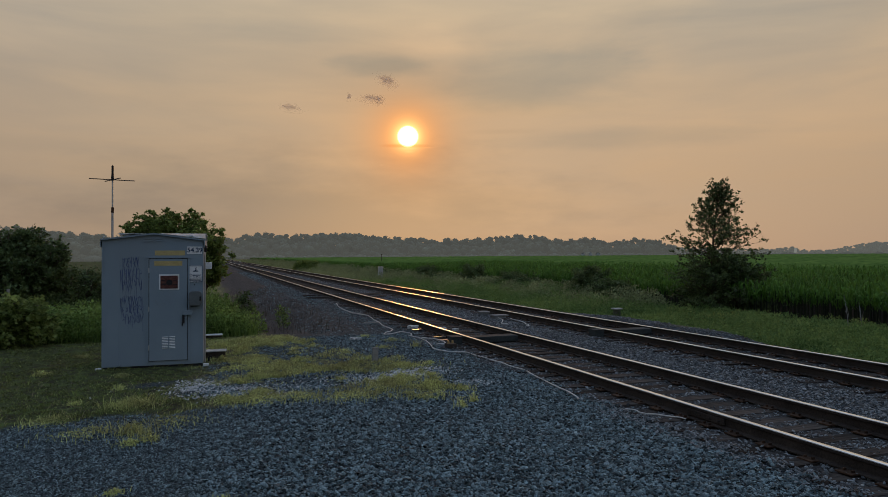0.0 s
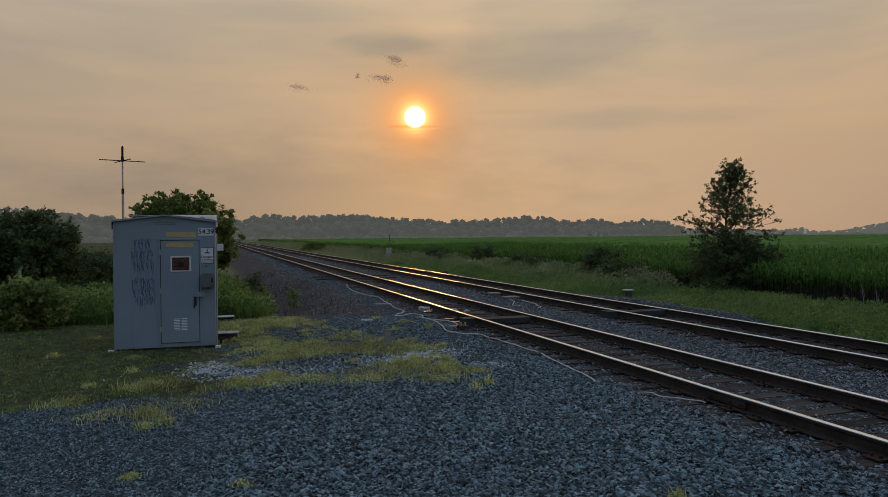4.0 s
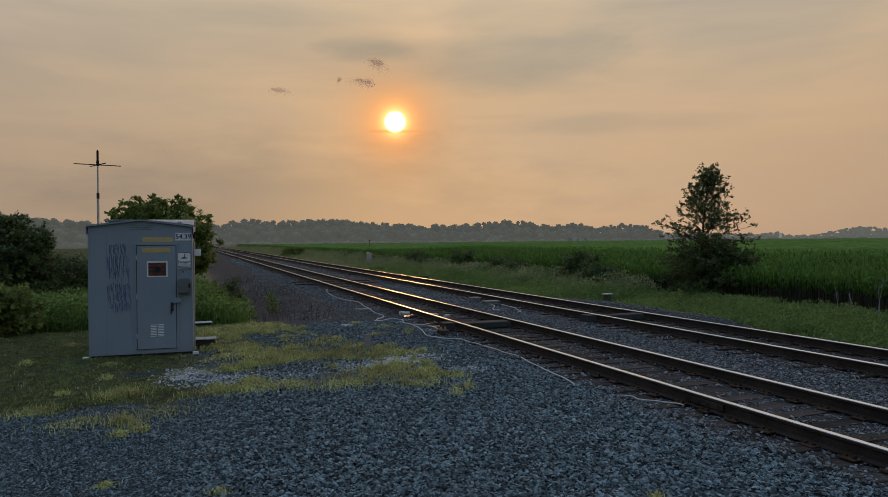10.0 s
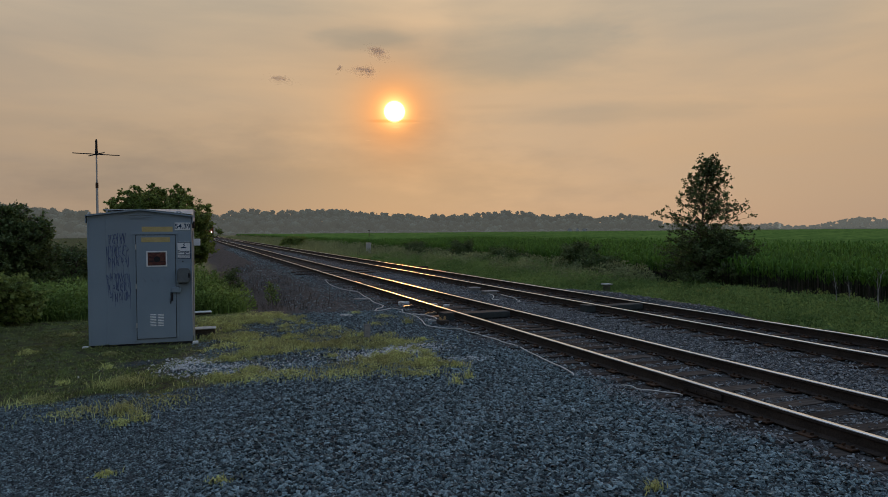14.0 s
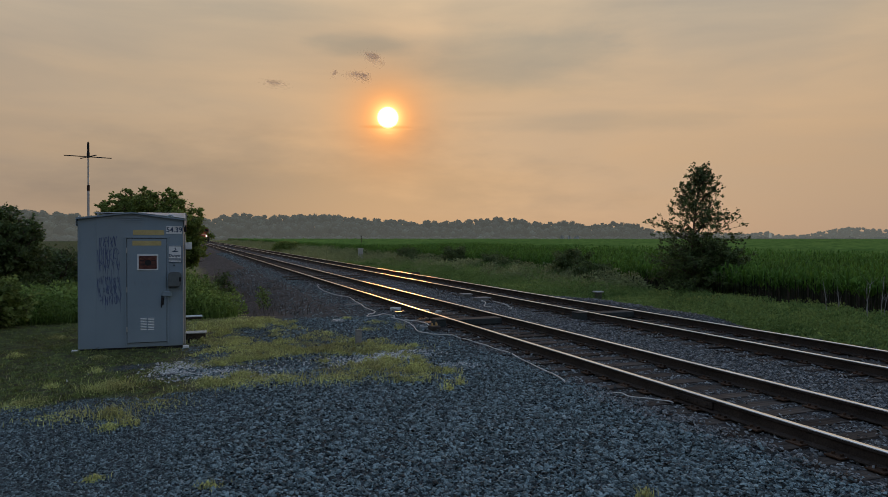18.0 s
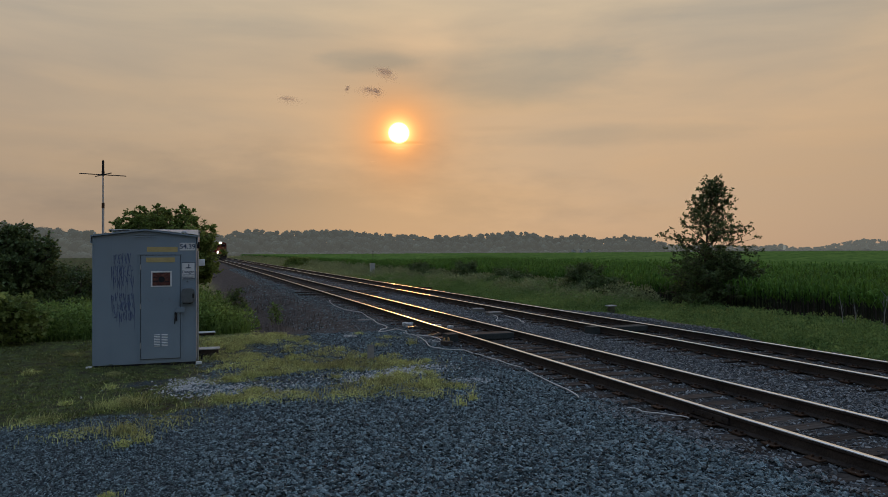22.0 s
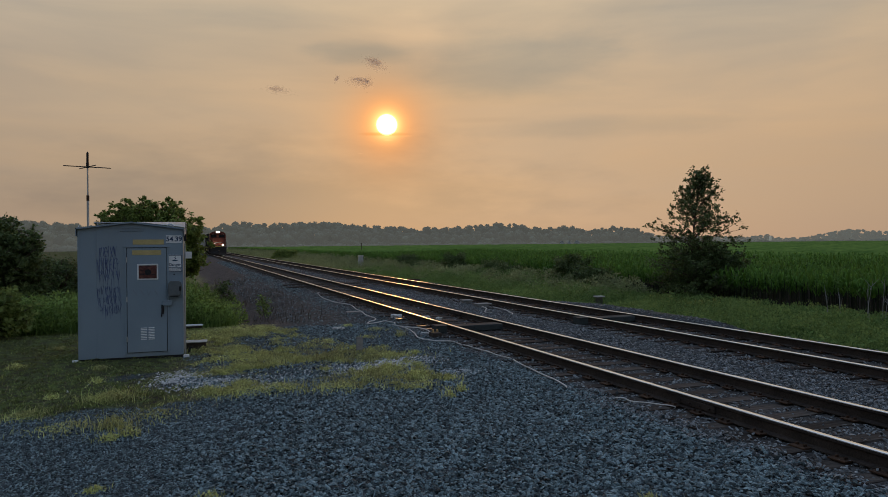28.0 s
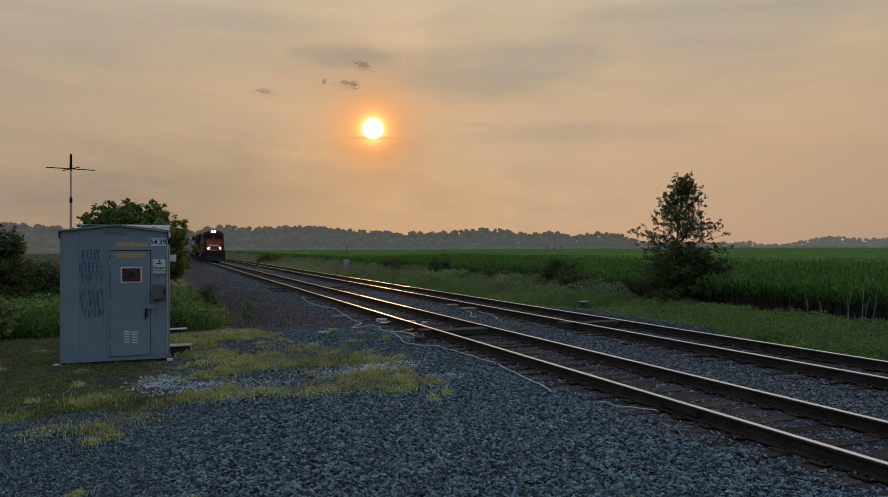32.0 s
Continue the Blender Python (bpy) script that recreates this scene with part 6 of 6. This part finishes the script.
# ---- small things along the line ----
def build_props():
    rng = random.Random(6)
    cable_white = surf("pale_cable", (0.50, 0.47, 0.44), (0.65, 0.62, 0.58), 0.7, 0, 9, 60, 0.1, 0.002)
    concrete = surf("weathered_concrete", (0.16, 0.16, 0.155), (0.28, 0.28, 0.27), 0.9, 0, 5, 50, 0.4, 0.005)
    board = surf("weathered_board", (0.20, 0.19, 0.18), (0.34, 0.33, 0.31), 0.9, 0, 4, 40, 0.4, 0.004, stretch=(0.2, 1, 1))
    steel = surf("dull_steel", (0.10, 0.095, 0.09), (0.2, 0.19, 0.18), 0.35, 0.8, 8, 60, 0.1, 0.003)

    def cable(pts, r, label):
        cu = bpy.data.curves.new("cable", "CURVE")
        cu.dimensions, cu.bevel_depth, cu.bevel_resolution = "3D", r, 2
        sp = cu.splines.new("NURBS")
        sp.points.add(len(pts) - 1)
        for p, (x, y, z) in zip(sp.points, pts):
            p.co = (x, y, z, 1)
        sp.use_endpoint_u, sp.order_u, sp.resolution_u = True, 3, 5
        tmp = bpy.data.objects.new("tmp", cu)
        me = bpy.data.meshes.new_from_object(tmp)
        bpy.data.objects.remove(tmp)
        me.shade_smooth()
        me.name = "cable"
        thing("cable", me, cable_white, label, "cable", "loose cables")

    def lay(pts, lift=0.045):
        out = []
        for (x0, y0), (x1, y1) in zip(pts, pts[1:] + pts[-1:]):
            for f in (0.0, 0.5):
                x, y = x0 + (x1 - x0) * f + rng.uniform(-0.05, 0.05), y0 + (y1 - y0) * f
                out.append((x, y, float(height(x, y)) + lift + rng.uniform(-0.01, 0.02)))
        return out
    cable(lay([(5.95, 31.4), (5.85, 31.0), (5.6, 29.4), (5.45, 27.5), (5.5, 26.0), (5.75, 24.6), (5.6, 22.8), (5.45, 21.0), (5.36, 19.6), (5.3, 19.3), (5.0, 19.0), (4.85, 18.5), (5.1, 18.7), (5.5, 19.0), (5.65, 18.5), (5.5, 18.1)]), 0.012,
          "pale grey signal cable snaking over the ballast")
    cable(lay([(5.4, 18.0), (5.5, 17.6), (5.56, 17.1), (5.4, 16.4), (5.2, 15.4), (5.2, 15.0), (5.4, 14.7), (5.72, 14.4), (5.82, 13.6), (5.82, 12.7), (5.86, 11.8), (5.75, 10.7), (5.62, 9.8), (5.48, 9.15)]), 0.011,
          "pale grey signal cable along the ends of the ties")
    cable(lay([(5.75, 8.25), (5.85, 8.05), (5.98, 7.8), (6.14, 7.5)], 0.05), 0.008, "short end of pale cable under the rail")
    cable(lay([(5.55, 17.2), (5.75, 16.9), (5.9, 16.4), (5.75, 15.9), (5.55, 16.0)], 0.06), 0.012, "loose loop of pale cable by the ties")
    # extra-long timbers under both tracks
    for x, y in ((7.35, 35.9), (7.45, 37.9), (12.1, 39.7)):
        g = Geo().box((0, 0, 0), (4.3 if x < 9 else 3.2, 0.26, 0.18), 0.015)
        thing("long_timber", g, TIE_WOOD, "long weathered timber lying under the rails", "timber", "long timbers", at=pose(x - 0.05, y, -0.005, 0, 0, rng.uniform(-2, 2)))
    # dark plate between the rails, junction boxes, rail bonds
    brass = surf("dull_brass", (0.30, 0.22, 0.10), (0.42, 0.31, 0.15), 0.45, 0.7, 9, 60, 0.1, 0.002)
    slate = surf("dark_slate_paint", (0.030, 0.036, 0.036), (0.058, 0.066, 0.065), 0.85, 0, 3, 40, 0.3, 0.004, spec=0.1)
    for xm, xo, y in ((7.11, 6.06, 16.15), (11.21, 10.17, 16.2)):
        db = thing("detector_box", None, None, "dark steel track detector box set across between the rails", "detector box", "track detectors", at=pose(xm, y, 0.03, 0, 0, 1))
        part("cover", Geo().box((0, 0, 0.075), (1.22, 0.42, 0.15), 0.018), slate, db)
        part("outer_box", Geo().box((xo - xm, 0, 0.075), (0.27, 0.36, 0.17), 0.02), slate, db)
        part("outer_lid", Geo().box((xo - xm, 0, 0.17), (0.29, 0.38, 0.02), 0.006), slate, db)
    sensor = thing("wheel_sensor", None, None, "small rusty bracket with brass fittings beside the rail", "wheel sensor", at=pose(5.72, 15.5, 0.02))
    part("bracket", Geo().box((0, 0, 0.05), (0.22, 0.3, 0.1), 0.015), GRIME, sensor)
    for dx in (-0.06, 0.05):
        part("terminal", Geo().tube([(dx, 0, 0.1), (dx, 0, 0.17)], [0.03, 0.022], 10), brass, sensor, "pale brass terminal")
    jb = thing("junction_box", None, None, "low grey concrete junction box between the tracks", "junction box", "trackside boxes", at=pose(9.85, 22.0, -0.02, 0, 0, 4))
    part("body", Geo().box((0, 0, 0.06), (0.42, 0.34, 0.12), 0.02), concrete, jb)
    part("lid", Geo().box((0.03, 0, 0.14), (0.55, 0.38, 0.04), 0.012), concrete, jb)
    jb2 = thing("junction_box", None, None, "low grey concrete junction box between the tracks", "junction box", "trackside boxes", at=pose(9.95, 23.6, -0.02, 0, 0, -5))
    part("body", Geo().box((0, 0, 0.06), (0.34, 0.34, 0.12), 0.02), concrete, jb2)
    part("lid", Geo().box((0, 0, 0.14), (0.4, 0.4, 0.04), 0.012), concrete, jb2)
    for x, y, s in ((6.1, 19.9, 0.26), (6.85, 19.3, 0.16), (7.1, 18.9, 0.14)):
        g = Geo().box((0, 0, 0), (s, s * 1.2, s * 0.55), s * 0.2)
        g.v = [(a + rng.uniform(-0.02, 0.02), b + rng.uniform(-0.02, 0.02), c + rng.uniform(-0.015, 0.015)) for a, b, c in g.v]
        thing("pale_rock", g, STONE_PALE, "pale lump of rock beside the rail", "rock", "pale rocks", at=pose(x, y, 0.05, 0, 0, rng.uniform(0, 90)))
    for x, y, a in ((6.02, 19.2, 12), (6.0, 16.6, -8), (6.05, 17.3, 5)):
        g = Geo().box((0, 0, 0), (0.34, 0.1, 0.03), 0.008).box((0.1, 0, 0.03), (0.06, 0.06, 0.04), 0.01)
        thing("rail_bond", g, steel, "shiny steel bond plate on a tie end", "rail fitting", "rail fittings", at=pose(x, y, 0.055, 0, 0, a))
    thing("board", Geo().box((0, 0, 0), (0.55, 0.14, 0.04), 0.008), board, "short pale board on the ballast slope", "board", at=pose(5.35, 22.1, 0.03, 0, 0, -8))
    for x, y in ((3.9, 17.9), (3.98, 17.75), (3.8, 17.8), (2.5, 30.0)):
        s = rng.uniform(0.09, 0.16)
        g = Geo().box((0, 0, 0), (s * 1.5, s, s * 0.5), s * 0.2)
        g.v = [(a + rng.uniform(-0.02, 0.02), b + rng.uniform(-0.02, 0.02), c + rng.uniform(-0.01, 0.01)) for a, b, c in g.v]
        thing("pale_rock", g, STONE_PALE, "pale lump of limestone on dark ballast", "rock", "pale rocks", at=pose(x, y, float(height(x, y)) + 0.03, 0, 0, rng.uniform(0, 90)))
    st = thing("marker_stake", None, None, "short grey weathered stake in gravel", "stake", at=pose(3.52, 14.15, -0.02, 0, 2, 8))
    part("post", Geo().box((0, 0, 0.15), (0.13, 0.06, 0.32), 0.008), board, st)
    part("cap", Geo().box((0, 0, 0.315), (0.135, 0.065, 0.012), 0.004), concrete, st)
    # cabinet on a post far along, low box on the far bank
    c = thing("trackside_cabinet", None, None, "pale grey trackside cabinet on the far bank", "cabinet", at=pose(18.9, 75.0, -0.5))
    part("body", Geo().box((0, 0, 0.82), (0.48, 0.42, 1.1), 0.03), LIGHT_GREY, c)
    part("leg", Geo().box((0, 0, 0.15), (0.4, 0.34, 0.34), 0.02), concrete, c)
    part("lid", Geo().box((0, 0, 1.39), (0.52, 0.46, 0.06), 0.02), GALV, c)
    c = thing("pedestal_box", None, None, "low grey pedestal box with a pale lid on the far bank", "pedestal box", at=pose(16.3, 24.5, float(height(16.3, 24.5)) - 0.02))
    part("body", Geo().box((0, 0, 0.24), (0.22, 0.22, 0.48), 0.02), steel, c)
    part("lid", Geo().box((0, 0, 0.50), (0.36, 0.34, 0.05), 0.015), LIGHT_GREY, c)
    cable(lay([(9.75, 21.7), (9.6, 21.0), (9.2, 20.3), (9.05, 19.9), (9.2, 19.7)], 0.05), 0.012, "loose curl of pale cable between the tracks")
    cable(lay([(10.05, 21.5), (10.0, 20.6), (9.85, 19.9), (9.65, 19.3), (9.5, 19.0)], 0.05), 0.012, "loose curl of pale cable between the tracks")
    for x, y, s, a in ((11.5, 21.2, 0.3, 12), (11.15, 21.0, 0.22, -30), (10.95, 20.7, 0.26, 40), (11.3, 20.5, 0.18, 5)):
        g = Geo().box((0, 0, 0), (s, s * 0.45, 0.02), 0.005).box((s * 0.2, 0, 0.02), (s * 0.3, s * 0.3, 0.03), 0.006)
        thing("scrap_plate", g, PLATE, "rusty scrap plate lying between the rails", "scrap metal", "scrap plates", at=pose(x, y, 0.05, 0, rng.uniform(-6, 6), a))
    pipe = thing("pipe_stub", Geo().tube([(0, 0, -0.05), (0, 0, 0.07), (0.02, 0, 0.1), (0.06, 0, 0.11)], 0.018, 10), BLACK, "short dark pipe stub at the hut's base", "pipe", at=pose(0.2, 15.5, 0.0))
    # slabs beside the hut
    for x, y, l, d in ((0.36, 20.05, 0.5, 0.05), (0.36, 16.0, 0.44, 0.14)):
        sl = thing("slab", None, None, "dark concrete slab with a pale top lying by the hut", "slab", "slabs by the hut", at=pose(x, y, 0.02, 0, 0, rng.uniform(-4, 4)))
        part("base", Geo().box((-0.01, 0.01, d / 2 - 0.015), (l - 0.03, 0.3, d), 0.012), GRIME, sl)
        part("top", Geo().box((0, 0, d), (l, 0.34, 0.02), 0.006), STONE_PALE, sl)
    # wire posts on the left
    thing("post", Geo().tube([(0, 0, -0.1), (0, 0, 1.25)], [0.05, 0.045], 8), board, "grey wooden fence post in tall weeds", "post", at=pose(-5.75, 25.0, 0, 1, 2, 0))
    # lone thin pole out in the field
    pole = thing("pole", None, None, "thin dark pole far out in the corn field", "pole", at=pose(36.7, 145.0, -0.5))
    part("shaft", Geo().tube([(0, 0, 0), (0, 0, 2.75)], [0.09, 0.07], 8), BARK, pole)
    part("cap", Geo().box((0, 0, 2.8), (0.3, 0.3, 0.12), 0.02), BARK, pole)
    # dead stems by the corn
    for k in range(7):
        g = Geo()
        x, y = 19.5 + rng.uniform(-0.7, 0.7), 15.0 + rng.uniform(-0.8, 0.8)
        top = (rng.uniform(-0.25, 0.25), rng.uniform(-0.2, 0.2), rng.uniform(1.0, 1.6))
        g.tube([(0, 0, -0.05), (top[0] * 0.4, top[1] * 0.4, top[2] * 0.55), top], [0.012, 0.009, 0.003], 5)
        for j in range(4):
            f = rng.uniform(0.4, 0.9)
            g.tube([(top[0] * f * f, top[1] * f * f, top[2] * f), (top[0] * f * f + rng.uniform(-0.2, 0.2), top[1] * f + rng.uniform(-0.2, 0.2), top[2] * f + rng.uniform(0.1, 0.3))], [0.006, 0.002], 4)
        thing("dead_stem", g, board, "bare pale dead weed stem at the corn's edge", "dead weed", "dead stems", at=pose(x, y, float(height(x, y))))


WINGS = []


def build_bird():
    """A small dark bird that crosses the sky, its wings beating."""
    bird = thing("bird", None, None, "small dark bird flying high across the sky", "bird")
    k = 0.5
    body = Geo().tube([(0, -0.10 * k, 0), (0, -0.07 * k, 0.004 * k), (0, 0, 0), (0, 0.09 * k, 0.004 * k), (0, 0.2 * k, 0.01 * k)], [0.012 * k, 0.03 * k, 0.042 * k, 0.022 * k, 0.012 * k], 8)
    part("body", body, BLACK, bird)
    part("beak", Geo().tube([(0, -0.10 * k, 0), (0, -0.14 * k, -0.004 * k)], [0.009 * k, 0.002 * k], 6), PLATE, bird)
    for s in (-1, 1):
        w = Geo().prism([(0, -0.006), (s * 0.1, -0.004), (s * 0.21, -0.002), (s * 0.21, 0.002), (s * 0.1, 0.004), (0, 0.006)], 0.09)
        w.v = [(x * k, k * (y * (1 - 1.9 * abs(x)) - 0.05 + 0.22 * abs(x)), z * k) for x, y, z in w.v]
        WINGS.append((part("wing", w, BLACK, bird), s))
    return bird


BIRD = build_bird()
build_woods()
build_clouds()
build_corn()
build_plants()
build_train()
build_props()

build_stones()


def motions():
    # the train rolls steadily towards the camera along the nearer track
    speed, end, c = 8.1, 106.0, (TRACKS[0][0] + TRACKS[0][1]) / 2
    steps = [0, 0.4] + [2.0 * k for k in range(1, 16)] + [31.6, 32.0]
    for ob, back in TRAIN:
        walk(ob, [(t, pose(c, end + back + speed * (32.0 - t), RAIL_TOP)) for t in steps])
    for ws in WHEELS:
        y = ws.location.y
        walk(ws, [(0.08 * k, pose(0, y, 0.52) @ Matrix.Rotation(0.08 * k * speed / 0.52, 4, "X")) for k in range(401)])
    # the bird sits in the young tree, then climbs away over the tracks
    p, v = Vector((18.12, 24.64, 7.47)), Vector((-2.86, 1.36, 2.13))
    turn = math.degrees(math.atan2(-v.x, v.y)) + 180
    rows = [(t, pose(21.95, 25.2, 4.55, 0, 0, turn)) for t in (0, 9.6)] + [(10.2, pose(21.3, 24.87, 5.35, 0, 0, turn))]
    walk(BIRD, rows + [(t, pose(*(p + v * (t - 11.0)), 0, 0, turn)) for t in (11, 12, 13, 16, 24, 32)])
    for ob, s in WINGS:
        walk(ob, [(0.08 * k, pose(s * 0.01, 0, 0.008, 0, -s * 32 * math.sin(2.1 * k) * (k > 119), 0)) for k in range(401)])
    # the small clouds drift slowly up and away to the right
    for ob, p, az, tilt in CLOUDS:
        A = radians(az)
        drift = Vector((math.cos(A) * 45, -math.sin(A) * 45, 28))
        walk(ob, [(t, Matrix.Translation(p + drift * (t / 32.0)) @ pose(0, 0, 0, 0, 0, -az) @ pose(0, 0, 0, 0, tilt, 0)) for t in (0, 8, 16, 24, 32)])


motions()
